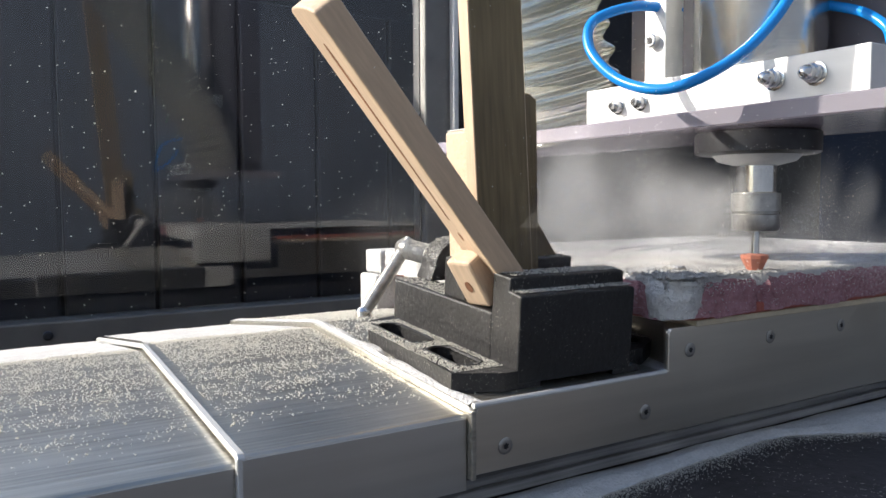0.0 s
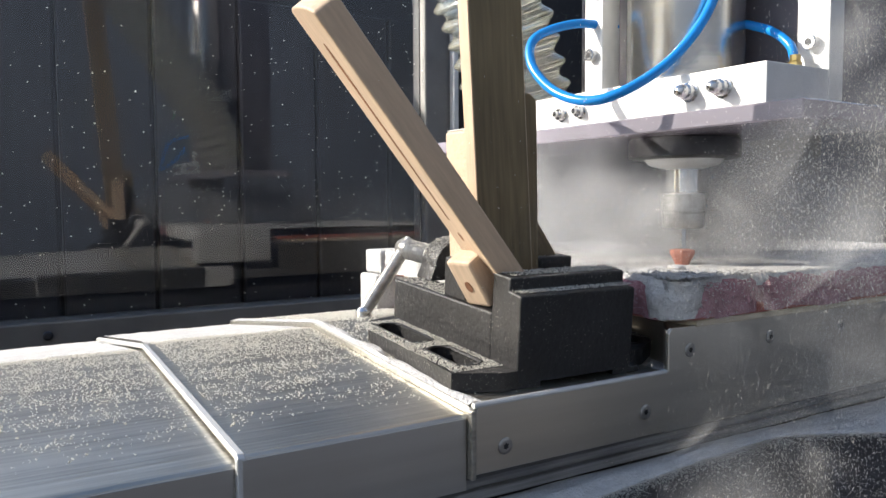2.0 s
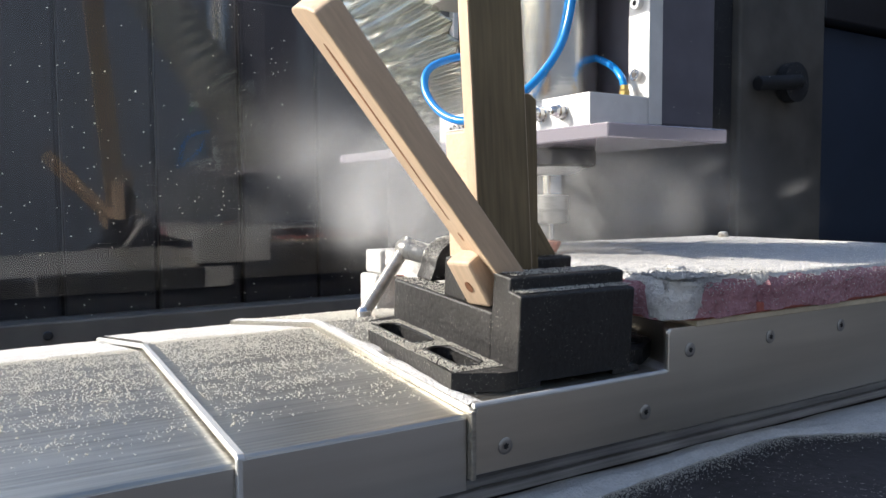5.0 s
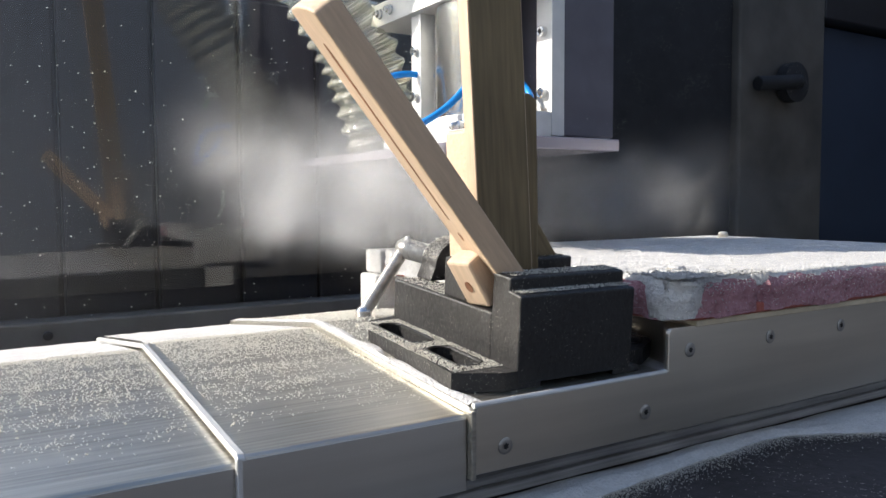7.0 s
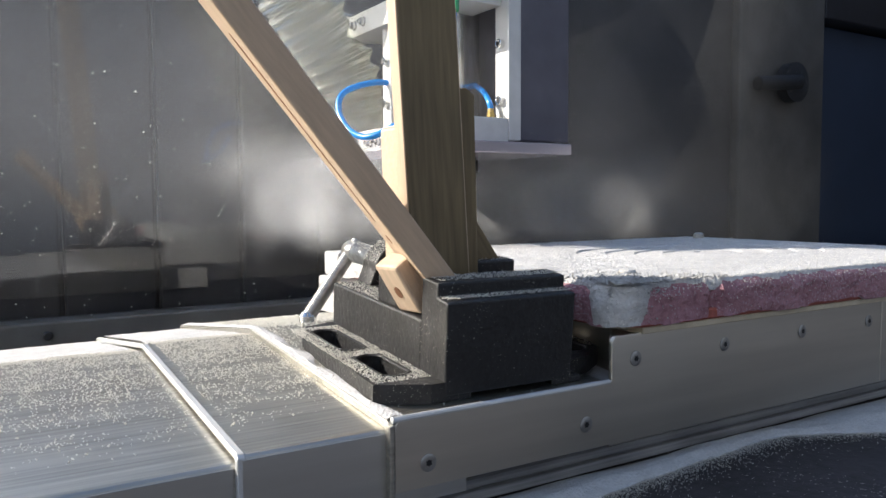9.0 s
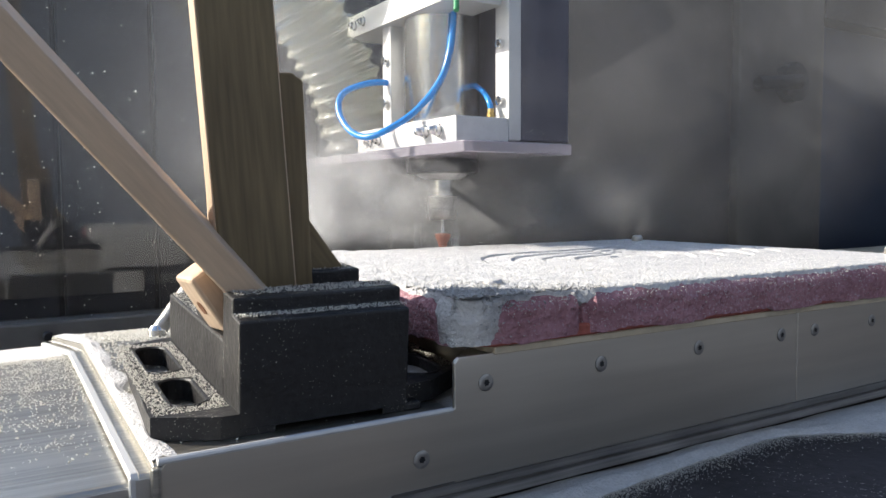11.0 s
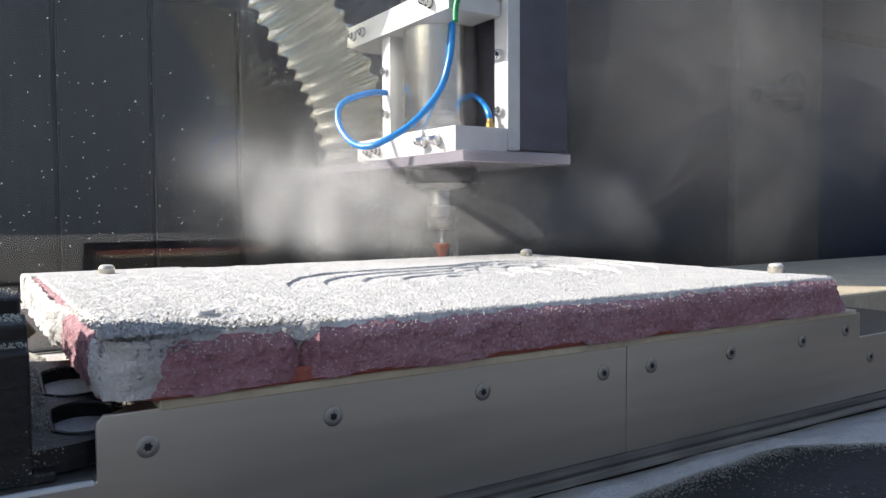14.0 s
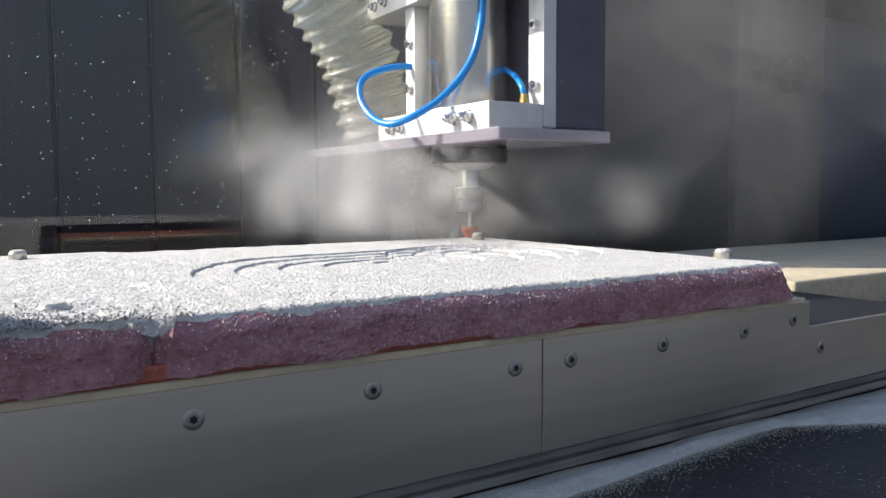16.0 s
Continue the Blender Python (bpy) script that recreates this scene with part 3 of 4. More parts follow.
def build_wood():
    """The clamped workpieces: a grooved stick set aslant, an upright plank, a brace and offcuts."""
    made = []
    m, L = along((0.2875, 0.386, -0.050), (0.1510, 0.366, 0.1010), (-0.72, 0.24, -0.62))
    st = thing("grooved_stick", "pale beech stick with a routed groove, clamped aslant in the vise", "stick", m)
    end = [(L - 0.004 + 0.004 * math.sin(a), 0.0225 * -math.cos(a)) for a in (k * math.pi / 10 for k in range(11))]
    part("shaft", prism([(0, -0.0225)] + end + [(0, 0.0225)], -0.0075, 0.0075, "z", 0.0012, 2), WOOD, st)
    groove = [(0.058, -0.0012)] + [(L - 0.030 + 0.008 * math.sin(a), 0.0022 * -math.cos(a)) for a in (k * math.pi / 8 for k in range(9))] + [(0.058, 0.0012)]
    part("groove", prism(groove, 0.0072, 0.0077, "z", 0, 1), GROOVE, st, "dark routed groove")
    part("hole", prism([(0.044 + 0.0035 * math.cos(a), 0.0022 * math.sin(a)) for a in (k * math.pi / 5 for k in range(10))], 0.0072, 0.0077, "z", 0, 1), GROOVE, st, "dark drilled hole")
    made.append(st)
    m, L = along((0.292, 0.393, -0.075), (0.243, 0.377, 0.58), (0, -1, 0))
    pl = thing("plank", "dark-faced pine plank standing upright in the vise", "plank", m)
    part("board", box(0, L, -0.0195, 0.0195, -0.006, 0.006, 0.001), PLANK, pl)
    # Paler wood on the edges paints in the sunlit edge beside the shaded face.
    part("lit_edge_band", box(0, L, 0.0192, 0.0202, -0.0052, 0.0052, 0.0003, 1), WOOD, pl, "sawn edge, lightened for the sun on it")
    part("lit_edge_band", box(0, L, -0.0202, -0.0192, -0.0052, 0.0052, 0.0003, 1), WOOD, pl, "sawn edge, lightened for the sun on it")
    made.append(pl)
    m, L = along((0.3175, 0.405, -0.075), (0.3100, 0.399, 0.068), (0, -1, 0))
    ba = thing("batten", "narrow pine batten clamped behind the plank", "batten", m)
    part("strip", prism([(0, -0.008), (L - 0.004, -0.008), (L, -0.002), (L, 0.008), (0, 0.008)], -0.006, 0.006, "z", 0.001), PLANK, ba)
    made.append(ba)
    m, L = along((0.352, 0.412, -0.062), (0.305, 0.408, 0.000), (0, -1, 0))
    br = thing("brace", "short pine brace leaning against the plank", "brace", m)
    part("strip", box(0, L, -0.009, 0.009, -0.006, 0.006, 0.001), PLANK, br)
    made.append(br)
    do = thing("support_block", "pale beech block with dust on its top, standing behind the plank", "block", pose(0.2880, 0.419, -0.0395, 0, -2, 0))
    part("body", box(-0.0105, 0.0105, -0.017, 0.017, 0, 0.0845, 0.002), WOOD, do)
    part("dust_cap", box(-0.0095, 0.0095, -0.016, 0.016, 0.0843, 0.0856, 0.0006, 1), DUST, do, "thin cap of dust")
    made.append(do)
    m, L = along((0.2735, 0.387, -0.062), (0.2555, 0.385, -0.034), (-0.74, -0.1, -0.5))
    bl = thing("wood_offcut", "small beech offcut with a drilled hole held in the jaws", "offcut", m)
    part("block", box(0, L, -0.011, 0.011, -0.007, 0.007, 0.002), WOOD, bl)
    part("hole", prism([(L * 0.45 + 0.004 * math.cos(a), 0.003 * math.sin(a)) for a in (k * math.pi / 6 for k in range(12))], 0.0068, 0.0073, "z", 0, 1), GROOVE, bl, "dark drilled hole")
    made.append(bl)
    for at, size in ((pose(0.440, 0.738, -0.066, 0, 0, 0), (0.068, 0.018, 0.0125)), (pose(0.436, 0.738, -0.098, 0, 0, 0), (0.070, 0.02, 0.019))):
        wb = thing("packing_block", "white packing block standing behind the vise", "block", at, "packing blocks")
        part("body", box(-size[0], size[0], -size[1], size[1], -size[2], size[2], 0.003), DUST, wb)
        made.append(wb)
    return made


FX0, FX1, FY0, FY1, FZ0, FZ1 = 0.376, 0.902, 0.325, 0.712, -0.0785, -0.0535
NOTCH = 0.4607


def relief(x, y):
    """Height of the milled top: curved terraces cut round two hills, under loose powder."""
    h = 0.0
    for cx, cy, rx, ry, turn in ((0.66, 0.50, 0.16, 0.10, 0.3), (0.78, 0.53, 0.10, 0.085, -0.2)):
        dx, dy = x - cx, y - cy
        u = (dx * math.cos(turn) + dy * math.sin(turn)) / rx
        v = (dy * math.cos(turn) - dx * math.sin(turn)) / ry
        d = math.hypot(u, v) + 0.18 * noise.noise((x * 9, y * 9, 1.7))
        if d < 1:
            q = d * 4
            h -= 0.0002 + 0.0017 * (q - math.floor(q)) ** 3
    rough = 1.0 if x < 0.5 else max(0.25, 1 - (x - 0.5) * 5)
    h += 0.00035 * noise.noise((x * 260, y * 260, 9))
    h += rough * (0.0011 * noise.noise((x * 60, y * 60, 0)) + 0.0006 * noise.noise((x * 190, y * 190, 4)))
    near = max(0.0, 1 - math.hypot(x - 0.40, y - 0.36) / 0.10)
    h += near * (0.002 + 0.002 * noise.noise((x * 130, y * 130, 8)) + 0.0012 * noise.noise((x * 320, y * 320, 2)))
    return h


def foam_outline():
    """Points round the foam with their outward directions, about 2.5 mm apart."""
    corners = [(FX0, FY1), (FX0, FY0 + 0.022), (FX0 + 0.004, FY0 + 0.010), (FX0 + 0.011, FY0 + 0.003), (FX0 + 0.024, FY0), (NOTCH - 0.007, FY0), (NOTCH - 0.002, FY0 + 0.006), (NOTCH, FY0 + 0.010), (NOTCH + 0.002, FY0 + 0.006), (NOTCH + 0.007, FY0), (FX1 - 0.012, FY0), (FX1 - 0.003, FY0 + 0.004), (FX1, FY0 + 0.014), (FX1, FY1)]
    pts = []
    for p, q in zip(corners, corners[1:]):
        p, q = Vector(p), Vector(q)
        n = max(1, round((q - p).length / 0.0025))
        pts += [p.lerp(q, i / n) for i in range(n)]
    pts.append(Vector(corners[-1]))
    out = []
    for i, p in enumerate(pts):
        t = (pts[min(i + 1, len(pts) - 1)] - pts[max(i - 1, 0)]).normalized()
        out.append((p, Vector((t.y, -t.x))))
    return out


def foam_side(crust):
    """The torn side of the foam; with crust, the powder that stands out of it where it has caked."""
    bm = bmesh.new()
    rows, levels = [], 14
    for p, out in foam_outline():
        col = []
        for k in range(levels + 1):
            v = k / levels
            rag = 0.0012 + 0.0036 * noise.noise((p.x * 45, p.y * 45, 6)) + 0.0015 * noise.noise((p.x * 160, p.y * 160, 2))
            z = FZ0 + max(0.0, rag) * (1 - v) + (FZ1 - FZ0) * v
            grow = -0.0055 * max(0.0, (v - 0.7) / 0.3) ** 2 - (0.012 * v if p.x > FX1 - 0.02 else 0.0)
            grow += 0.0016 * noise.noise((p.x * 70, p.y * 70, z * 90)) + 0.0009 * noise.noise((p.x * 210, p.y * 210, z * 210)) + 0.0005 * noise.noise((p.x * 520, p.y * 520, z * 520))
            if crust:
                corner = max(0.0, 1 - (p - Vector((0.383, 0.336))).length / 0.027)
                cake = -0.0030 + 0.0031 * max(0.0, (v - 0.80) / 0.20) + 0.0075 * min(1.0, corner * 1.8) * (0.55 + 0.45 * v) + (0.006 * min(1.0, max(0.0, (p.y - 0.45) / 0.04)) if p.x < FX0 + 0.003 else 0.0)
                cake += 0.0065 * max(0.0, 1 - abs(p.x - NOTCH) / 0.009) * v * (p.y < 0.4)
                cake += 0.0016 * noise.noise((p.x * 60, p.y * 60, z * 60 + 5)) + 0.0013 * noise.noise((p.x * 190, p.y * 190, z * 190 + 5)) + 0.0009 * noise.noise((p.x * 430, p.y * 430, z * 430))
                grow += cake
                z += 0.0008 * v
            col.append(bm.verts.new((p.x + out.x * grow, p.y + out.y * grow, z)))
        rows.append(col)
    for p, q in zip(rows, rows[1:]):
        for k in range(levels):
            bm.faces.new((p[k], q[k], q[k + 1], p[k + 1]))
    return bm


def build_foam():
    made = []
    bd = thing("spoil_board", "thin cream board under the foam", "board")
    part("sheet", box(0.398, FX1 + 0.010, 0.3285, FY1 + 0.01, -0.0829, FZ0 - 0.0003, 0.0006, 1), MDF, bd)
    made.append(bd)
    fo = thing("foam_block", "pink foam block being milled, buried in white dust", "foam")
    part("body", foam_side(0), FOAM, fo, "pink foam with chips clinging to it", True)
    out = [(FX0 + 0.020, FY0 + 0.0025), (FX1 - 0.014, FY0 + 0.0025), (FX1 - 0.003, FY0 + 0.012), (FX1 - 0.003, FY1 - 0.003), (FX0 + 0.003, FY1 - 0.003), (FX0 + 0.003, FY0 + 0.018)]
    part("skin", prism(out, FZ0, FZ0 + 0.007, "z", 0.001, 1), FOAMRAW, fo, "bare red lower skin")
    tagged(part("powder_crust", foam_side(1), DUST, fo, "white powder caked on the foam's edge and corner", True), kind="stuff")
    # powdered, terraced top
    nx, ny = 380, 250
    bm = bmesh.new()
    rows = []
    for i in range(nx + 1):
        row = []
        for j in range(ny + 1):
            x, y = FX0 + 0.0045 + (FX1 - FX0 - 0.020) * i / nx, FY0 + 0.0045 + (FY1 - FY0 - 0.0045) * j / ny
            cut = max(0.0, 0.019 - (x - FX0) - (y - FY0)) / 2
            x, y = x + cut, y + cut
            e = min(i, nx - i, j, ny - j)
            z = FZ1 + 0.0016 + relief(x, y)
            near = max(0.0, 1 - math.hypot(x - 0.40, y - 0.33) / 0.12)
            if e == 0:
                z = FZ1 - 0.0022 - (0.014 if i == 0 and y > 0.5 else 0.0)
                y -= 0.0006 * (j == 0)
                x -= 0.0006 * (i == 0)
            elif e == 1:
                z -= 0.0012
            dn = abs(x - NOTCH) / 0.010
            if j < 5 and dn < 1:
                z -= (1 - dn) * 0.004 * (1 - j / 5)
            row.append(bm.verts.new((x, y, z)))
        rows.append(row)
    for i in range(nx):
        for j in range(ny):
            bm.faces.new((rows[i][j], rows[i + 1][j], rows[i + 1][j + 1], rows[i][j + 1]))
    tagged(part("powder", bm, DUST, fo, "white powder lying on the milled terraces", True), kind="stuff")
    # chips on top and clinging to the sides
    rng = np.random.default_rng(12)
    n = 7000
    x = FX0 + (FX1 - FX0) * rng.beta(0.9, 1.5, n)
    y = FY0 + (FY1 - FY0) * rng.beta(0.8, 1.6, n)
    z = np.array([FZ1 + 0.0018 + relief(a, b) for a, b in zip(x, y)])
    top = np.stack([x, y, z], 1)
    n = 900
    x = rng.uniform(FX0 + 0.012, FX1 - 0.01, n)
    side = np.stack([x, np.full(n, FY0 - 0.0010), FZ1 - rng.exponential(0.006, n).clip(0, 0.02)], 1)
    n = 2500
    x = FX0 + rng.exponential(0.012, n).clip(0, 0.05)
    corner = np.stack([x, FY0 + 0.012 - np.minimum(x - FX0, 0.0125), rng.uniform(FZ0 + 0.002, FZ1 + 0.002, n)], 1)
    d = flakes("chip_litter", np.concatenate([top, side, corner[:100]]), 0.0004, DUSTF, fo)
    tagged(d, "clinging foam chips", kind="stuff")
    n = 2600
    x = FX0 + rng.exponential(0.025, n).clip(0, 0.10)
    y = FY0 + rng.exponential(0.012, n).clip(0, 0.06)
    z = np.array([FZ1 + 0.002 + relief(a, b) for a, b in zip(x, y)])
    lump = np.stack([x, y, z], 1)
    x2 = FX0 + rng.exponential(0.014, n).clip(0, 0.07)
    fall = np.stack([x2, FY0 - 0.0004 + np.maximum(0, 0.012 - (x2 - FX0)), FZ1 + 0.001 - rng.exponential(0.005, n).clip(0, 0.022)], 1)
    d = flakes("powder_lump", np.concatenate([lump, fall[:200]]), 0.0008, DUST, fo)
    tagged(d, "clumps of white powder", kind="stuff")
    made.append(fo)
    for x, y in ((0.428, 0.372), (0.432, 0.690), (0.858, 0.668), (0.880, 0.376)):
        b = thing("hold_down_bolt", "steel bolt head capped with white dust, holding the foam down", "bolt", pose(x, y, FZ1 - 0.0005 - 0.0025 * (x < 0.43)), "hold-down bolts")
        part("head", lathe([(0.0062, 0), (0.0066, 0.0006), (0.0066, 0.0066), (0.0058, 0.0075)], None, 20), ALU, b, "", True)
        part("dust_cap", lathe([(0.0058, 0.0074), (0.0052, 0.0088), (0.003, 0.0094)], None, 16), DUST, b, "", True)
        made.append(b)
    return made


AX, AY = 0.478, 0.345


def build_spindle():
    sp = thing("spindle_head", "milling spindle in aluminium brackets with a dust hose", "spindle")
    part("motor", lathe([(0.043, 0.086), (0.044, 0.088), (0.044, 0.55), (0.043, 0.552)], pose(AX, AY, 0), 64), MOTOR, sp, "turned steel motor body", True)
    low = part("bracket", box(0.428, 0.494, 0.238, 0.466, 0.0585, 0.0855, 0.0008), ALU_BRIGHT, sp, "bright milled aluminium lower bracket")
    part("bracket", box(0.428, 0.494, 0.25, 0.497, 0.205, 0.232, 0.0008), ALU_BRIGHT, sp, "bright milled aluminium upper bracket")
    part("side_plate", box(0.4945, 0.511, 0.238, 0.262, 0.0625, 0.6, 0.0008), ALU_BRIGHT, sp)
    part("side_plate", box(0.436, 0.455, 0.392, 0.412, 0.0857, 0.2048, 0.0008), ALU_BRIGHT, sp)
    part("carriage", box(0.5115, 0.58, 0.240, 0.50, 0.0625, 0.7, 0.002), CARRIAGE, sp, "grey anodised carriage")
    part("base_plate", prism([(0.415, 0.204), (0.553, 0.204), (0.553, 0.69), (0.415, 0.69)], 0.0465, 0.0580, "z", 0.001, 1), ACRYLIC, sp, "smoky clear acrylic base plate").visible_shadow = False
    part("flange", lathe([(0.039, 0.030), (0.042, 0.0315), (0.042, 0.0445), (0.040, 0.0462)], pose(AX, AY, 0), 56), DARK, sp, "dark round bearing flange", True)
    part("collar", lathe([(0.014, 0.0225), (0.026, 0.0255), (0.030, 0.0298)], pose(AX, AY, 0), 48), ALU_BRIGHT, sp, "", True)
    for dx, dy, zz in ((0, -0.075, 0.0725), (0, -0.048, 0.0728), (0, 0.062, 0.0705), (0, 0.085, 0.070), (0, 0.10, 0.219), (0, 0.125, 0.2185), (0, -0.06, 0.219)):
        big = dy < 0
        nut = part("cap_nut", lathe([(0.0072, 0), (0.0072, 0.0012), (0.0058, 0.0014), (0.0058, 0.006), (0.0046, 0.0072), (0.0046, 0.0105), (0.0035, 0.0135), (0.0012, 0.015)] if big else [(0.0062, 0), (0.0062, 0.001), (0.0048, 0.0012), (0.0048, 0.005), (0.0024, 0.0052), (0.0024, 0.009)], pose(0.428, AY + dy, zz, 0, -90, 0), 12), CHROME, sp, "", True)
    for y, z, x in ((0.250, 0.105, 0.4945), (0.250, 0.165, 0.4945), (0.250, 0.225, 0.4945), (0.402, 0.115, 0.436), (0.402, 0.165, 0.436)):
        sc = part("cap_screw", lathe([(0.0052, 0), (0.0052, 0.005), (0.0046, 0.0056)], pose(x, y, z, 0, -90, 0), 16), CHROME, sp, "", True)
        part("socket", lathe([(0.0026, 0.0055), (0.0026, 0.0059)], pose(x, y, z, 0, -90, 0), 6), BLACK, sc)
    # ribbed dust hose
    part("hose", pipe([(0.05, 0.60, 0.70), (0.20, 0.56, 0.50), (0.305, 0.53, 0.365), (0.372, 0.53, 0.262), (0.430, 0.53, 0.176), (0.470, 0.53, 0.060)], 0.048, 40, 70, 0.0042, 0.021, 1), HOSE, sp, "clear ribbed dust hose", True)
    part("tube", pipe([(0.455, 0.395, 0.138), (0.42, 0.405, 0.139), (0.385, 0.412, 0.126), (0.374, 0.404, 0.1035), (0.374, 0.378, 0.080), (0.378, 0.345, 0.069), (0.392, 0.322, 0.075), (0.42, 0.309, 0.095), (0.445, 0.301, 0.125), (0.458, 0.299, 0.155), (0.464, 0.298, 0.20), (0.466, 0.298, 0.30)], 0.0036, 12, 10), BLUE, sp, "bright blue air tube", True)
    part("tube", pipe([(0.486, 0.258, 0.095), (0.486, 0.262, 0.105), (0.491, 0.28, 0.118), (0.50, 0.31, 0.13)], 0.0032, 10, 8), BLUE, sp, "bright blue air tube", True)
    part("fitting", lathe([(0.0045, 0), (0.0045, 0.006), (0.0036, 0.007), (0.0036, 0.011)], pose(0.484, 0.256, 0.0857), 8), BRASS, sp, "brass tube fitting")
    part("wire", pipe([(0.43, 0.24, 0.19), (0.435, 0.245, 0.21), (0.44, 0.235, 0.24), (0.45, 0.23, 0.30)], 0.003, 10, 8), GREEN, sp, "green earth wire", True)
    # turning shaft, keyed on its own
    shaft = new("shaft")
    shaft.parent = sp
    tool = mesh_object("collet_nut", lathe([(0.0133, 0.026), (0.0133, 0.0035), (0.0166, 0.003), (0.0166, -0.0095), (0.0152, -0.0100), (0.0152, -0.0112), (0.0163, -0.0118), (0.0163, -0.021), (0.0145, -0.0232), (0.005, -0.0234)], None, 40), SCREW, None, True)
    bpy.data.objects.remove(shaft)
    tool.parent = sp
    tagged(tool, "dark steel collet nut on a bright shaft")
    part("spindle_nose", lathe([(0.01345, 0.0258), (0.01345, 0.004)], None, 40), CHROME, tool, "", True)
    part("cutter_shank", lathe([(0.0032, -0.0234), (0.0032, -0.041)], None, 16), CHROME, tool, "", True)
    part("cutter", lathe([(0.003, -0.0395), (0.0095, -0.0405), (0.0095, -0.043), (0.006, -0.050), (0.0042, -0.0565)], None, 9), REDCUT, tool, "cutter caked with pink foam")
    return sp, tool


def wisps(name, centres, radii, mat):
    """Drifting veils of dust as one mesh: shallow upright discs, thick in the middle and thinning to nothing at the rim."""
    rng = np.random.default_rng(len(centres) + 5)
    seg, rings = 14, 6
    base, fade, faces = [(0, 0, 0.12)], [1.0], []
    for k in range(1, rings + 1):
        r = k / rings
        for i in range(seg):
            a = 2 * math.pi * (i + 0.5 * (k % 2)) / seg
            base.append((r * math.cos(a), r * math.sin(a), 0.12 * (1 - r * r)))
            fade.append((0.5 + 0.5 * math.cos(math.pi * r)) ** 1.3)
    faces += [(0, 1 + i, 1 + (i + 1) % seg) for i in range(seg)]
    for k in range(rings - 1):
        p, q = 1 + k * seg, 1 + (k + 1) * seg
        for i in range(seg):
            faces += [(p + i, q + i, p + (i + 1) % seg), (p + (i + 1) % seg, q + i, q + (i + 1) % seg)]
    base, fade, faces = np.array(base), np.array(fade), np.array(faces)
    n, k = len(centres), len(base)
    upright = Matrix.Rotation(radians(-32), 3, "Z") @ Matrix.Rotation(radians(90), 3, "X")
    verts = []
    for c, r in zip(centres, radii):
        lean = Euler((rng.normal(0, 0.4), rng.normal(0, 0.4), rng.uniform(0, 6.28))).to_matrix()
        shape = base * rng.uniform(0.65, 1.35, 3)
        verts.append(shape @ np.array(upright @ lean).T * r + c)
    f = (np.arange(n)[:, None, None] * k + faces[None]).reshape(-1, 3)
    me = bpy.data.meshes.new(name)
    me.from_pydata(np.concatenate(verts).tolist(), [], f.tolist())
    me.attributes.new("thickness", "FLOAT", "POINT").data.foreach_set("value", np.tile(fade, n))
    for p in me.polygons:
        p.use_smooth = True
    me.materials.append(mat)
    return new(name, me)


def build_dust():
    """Airborne dust: clouds round the cutter, a drifting haze in the whole enclosure, and chips thrown towards the front."""
    rng = np.random.default_rng(40)
    clouds = []
    for n, mu, spread, lo, hi in ((220, (-0.05, 0.06, -0.012), (0.05, 0.03, 0.020), 0.020, 0.055), (170, (-0.10, 0.09, 0.014), (0.066, 0.05, 0.036), 0.03, 0.08), (240, (0.11, 0.06, -0.010), (0.10, 0.07, 0.026), 0.03, 0.085)):
        c = rng.normal(0, 1, (n, 3)) * np.array(spread)
        c = c + 0.05 * np.array([[noise.noise((a * 14, b * 14, d * 14)), noise.noise((a * 14, b * 14, d * 14 + 9)), noise.noise((a * 14 + 7, b * 14, d * 14))] for a, b, d in c]) + mu
        r = rng.uniform(lo, hi, n)
        c[:, 2] = np.maximum(c[:, 2], 0.4 * r - 0.046)
        ob = wisps("dust_cloud", c, r, MIST)
        ob.matrix_world = pose(AX, AY, 0)
        clouds.append(tagged(ob, "fine white foam dust hanging round the cutter", "dust", "airborne dust", "stuff"))
    n = 4000
    p = np.stack([rng.normal(-0.03, 0.10, n), rng.normal(0.05, 0.08, n), rng.normal(0.02, 0.05, n).clip(-0.045, 0.3)], 1)
    ob = flakes("dust_mote", p, 0.00025, DUSTF)
    ob.matrix_world = pose(AX, AY, 0)
    clouds.append(tagged(ob, "fine foam motes whirling round the cutter", "dust", "airborne dust", "stuff"))
    n = 190
    c = np.stack([0.40 + 1.75 * rng.beta(1.1, 1.1, n), rng.uniform(0.66, 0.92, n), -0.02 + 0.46 * rng.beta(1.0, 1.6, n)], 1)
    wide = tagged(wisps("dust_haze", c, rng.uniform(0.12, 0.30, n), THIN_MIST), "thin haze of foam dust drifting through the enclosure", "dust", "airborne dust", "stuff")
    n = 150000
    p = np.stack([rng.normal(0.40, 0.042, n), rng.normal(0.228, 0.028, n), rng.uniform(0.0, 1.9, n)], 1)
    p[:, 0] += 0.35 * p[:, 2] - 0.07 * np.clip(1 - p[:, 2] / 1.1, 0, 1)
    ob = flakes("chip_shower", p, 0.00009, DUSTF, None, (1, 1, 7))
    n = 520
    c = np.stack([rng.normal(0.40, 0.045, n), rng.normal(0.24, 0.02, n), rng.uniform(0.0, 1.9, n)], 1)
    c[:, 0] += 0.35 * c[:, 2] - 0.07 * np.clip(1 - c[:, 2] / 1.1, 0, 1)
    spray = tagged(wisps("dust_spray", c, rng.uniform(0.02, 0.055, n), SPRAY_MIST), "veil of fine dust falling with the chips", "dust", "airborne dust", "stuff")
    return clouds, wide, spray, tagged(ob, "shower of foam chips falling in front of the table", "chips", "", "stuff")


build_place()
middle_cover = build_covers()
riders = [build_table(), build_vise()] + build_wood() + build_foam()
spindle, shaft_tool = build_spindle()
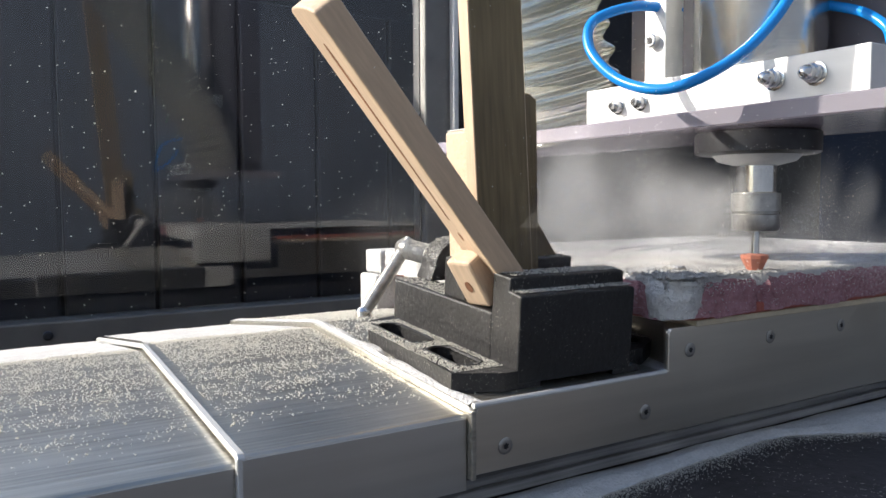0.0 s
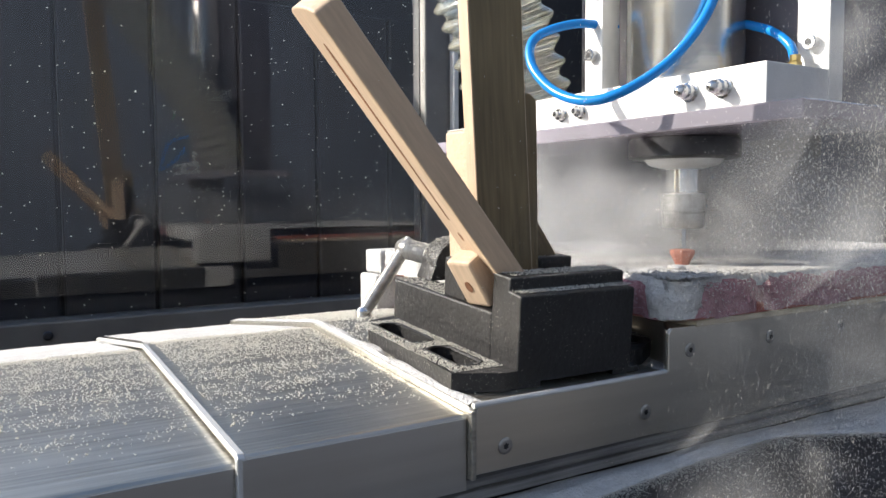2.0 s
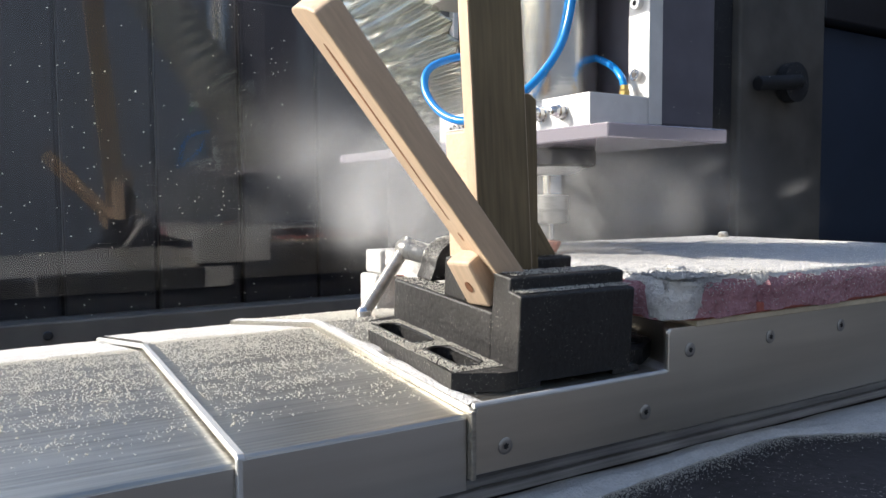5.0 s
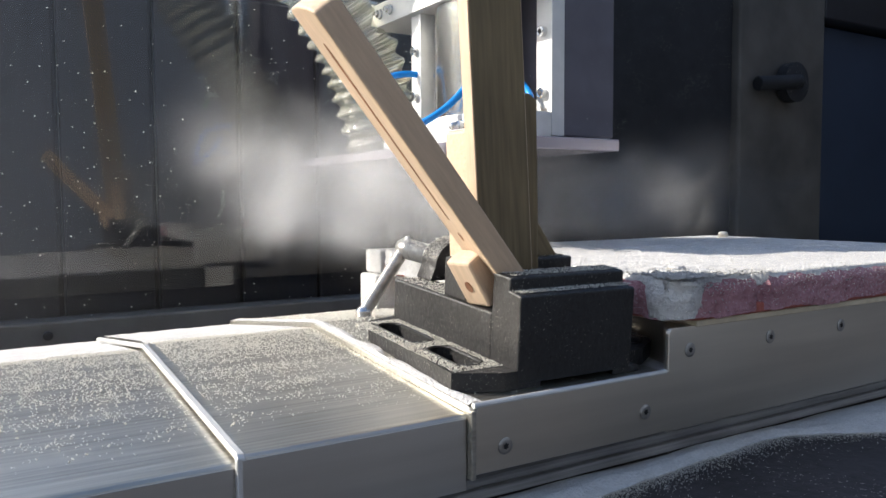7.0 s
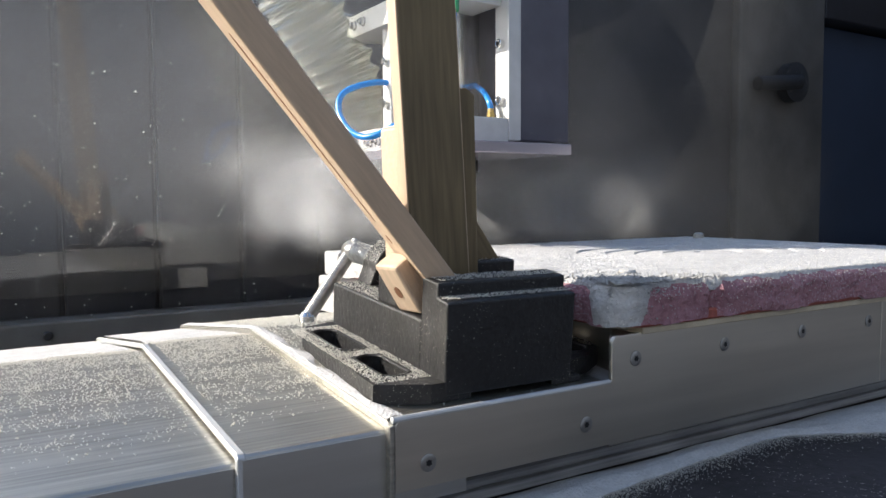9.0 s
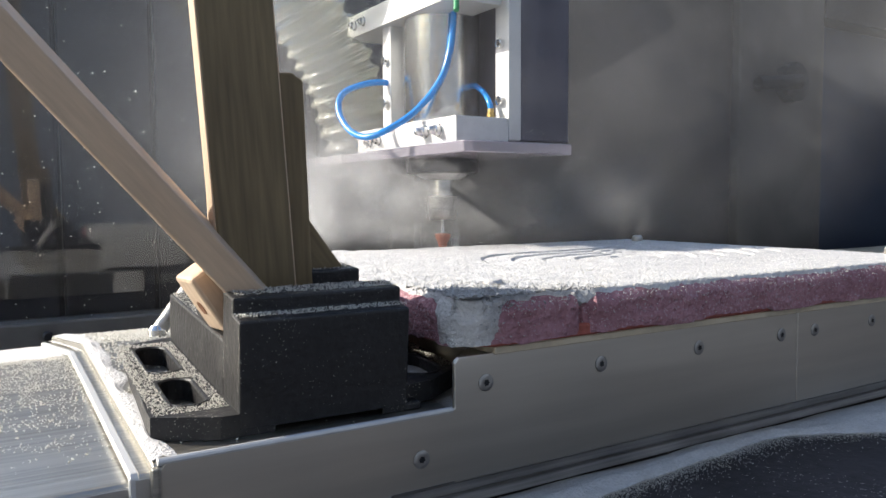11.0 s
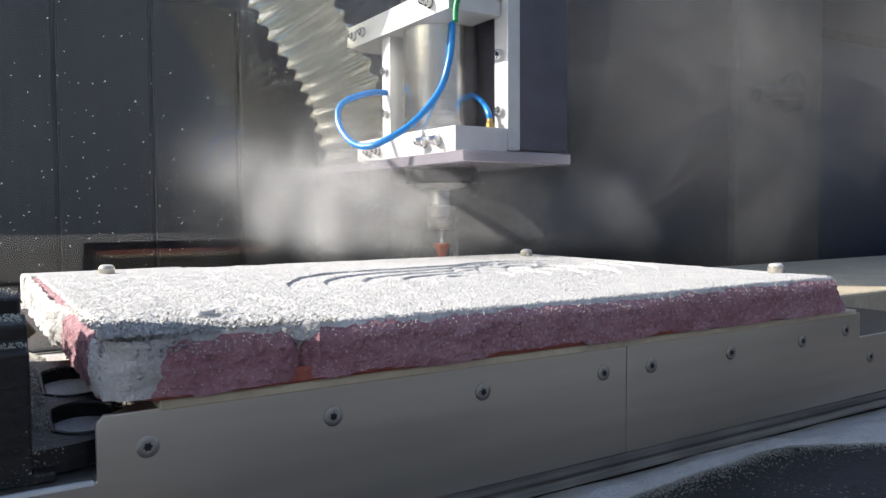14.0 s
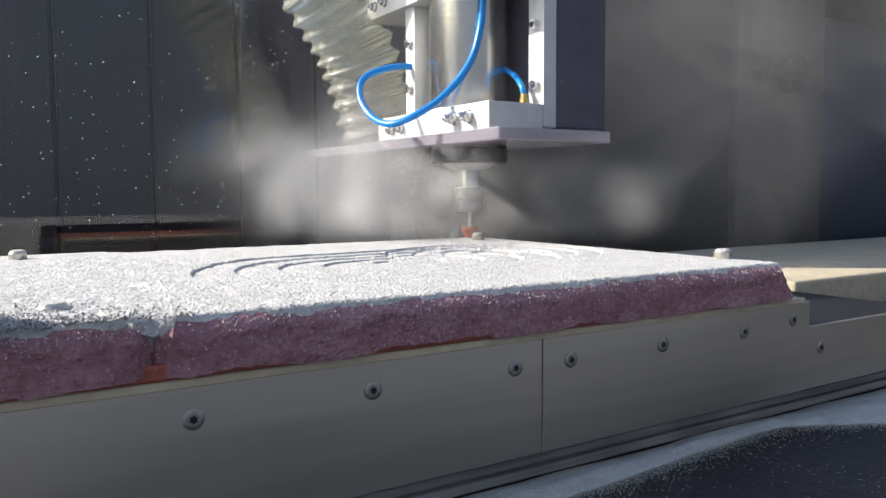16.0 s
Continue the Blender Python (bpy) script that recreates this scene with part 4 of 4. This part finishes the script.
clouds, haze, spray, shower = build_dust()

TABLE = [(0, 0), (4, 0), (7.9, 0), (8.15, -0.001), (8.5, -0.0195), (9.0, -0.0488), (9.2, -0.0600), (11.5, -0.1878), (12.0, -0.2155), (12.5, -0.2445), (13.0, -0.2735), (13.5, -0.3023), (14.0, -0.3308), (14.5, -0.359), (15.0, -0.387), (15.2, -0.395), (15.4, -0.396), (16, -0.396)]
HEAD = [(0, 0.0), (0.5, 0.0095), (1, 0.028), (1.5, 0.047), (2, 0.065), (2.5, 0.084), (3, 0.1075), (3.5, 0.136), (4, 0.165), (6.5, 0.318), (7, 0.350), (7.5, 0.379), (8, 0.408), (8.3, 0.4195), (8.6, 0.42), (15.1, 0.42), (15.3, 0.414), (15.5, 0.401), (16, 0.362)]


def motions():
    for ob in riders:
        base = ob.matrix_world.copy()
        walk(ob, [(t, Matrix.Translation((s, 0, 0)) @ base) for t, s in TABLE])
    walk(middle_cover, [(t, pose(min(0.0, s + 0.118), 0, 0)) for t, s in TABLE])
    walk(spindle, [(t, pose(0, s, 0)) for t, s in HEAD])
    walk(shaft_tool, [(i * 0.2, pose(AX, AY, 0, 0, 0, 70 * i)) for i in range(81)])
    drift = {1: ((0, 0.30, -0.10), (1, 0.27, -0.03), (2.5, 0.14, 0.0), (5, 0.0, 0.0), (16, 0.0, 0.0)), 2: ((0, 0.25, -0.16), (1, 0.03, -0.02), (3, 0.02, 0.0), (16, 0.0, 0.0))}
    for k, ob in enumerate(clouds):
        rows = drift.get(k, ((0, 0.0, 0.0), (16, 0.0, 0.0)))
        tt, dx, dz = zip(*rows)
        walk(ob, [(t, pose(AX + 0.01 * math.sin(t * 1.3 + k * 2) + float(np.interp(t, tt, dx)), AY + s, 0.006 * math.sin(t * 1.7 + k) + float(np.interp(t, tt, dz)), 0, 0, 14 * math.sin(t * 0.9 + k * 2.1))) for t, s in HEAD])
    walk(haze, [(0, pose(-2.9, 0, 0)), (4, pose(-2.8, 0, 0)), (7, pose(-2.2, 0, 0)), (9, pose(-1.2, 0, 0)), (11.5, pose(-0.08, 0, 0)), (13, pose(0, 0, 0)), (16, pose(0.05, 0, 0))])
    for ob in (spray, shower):
        walk(ob, [(t, pose(0.35 * z + 0.03, 0, z)) for t, z in ((0, 0.2), (5.5, -2.4), (16, -3.4))])


motions()
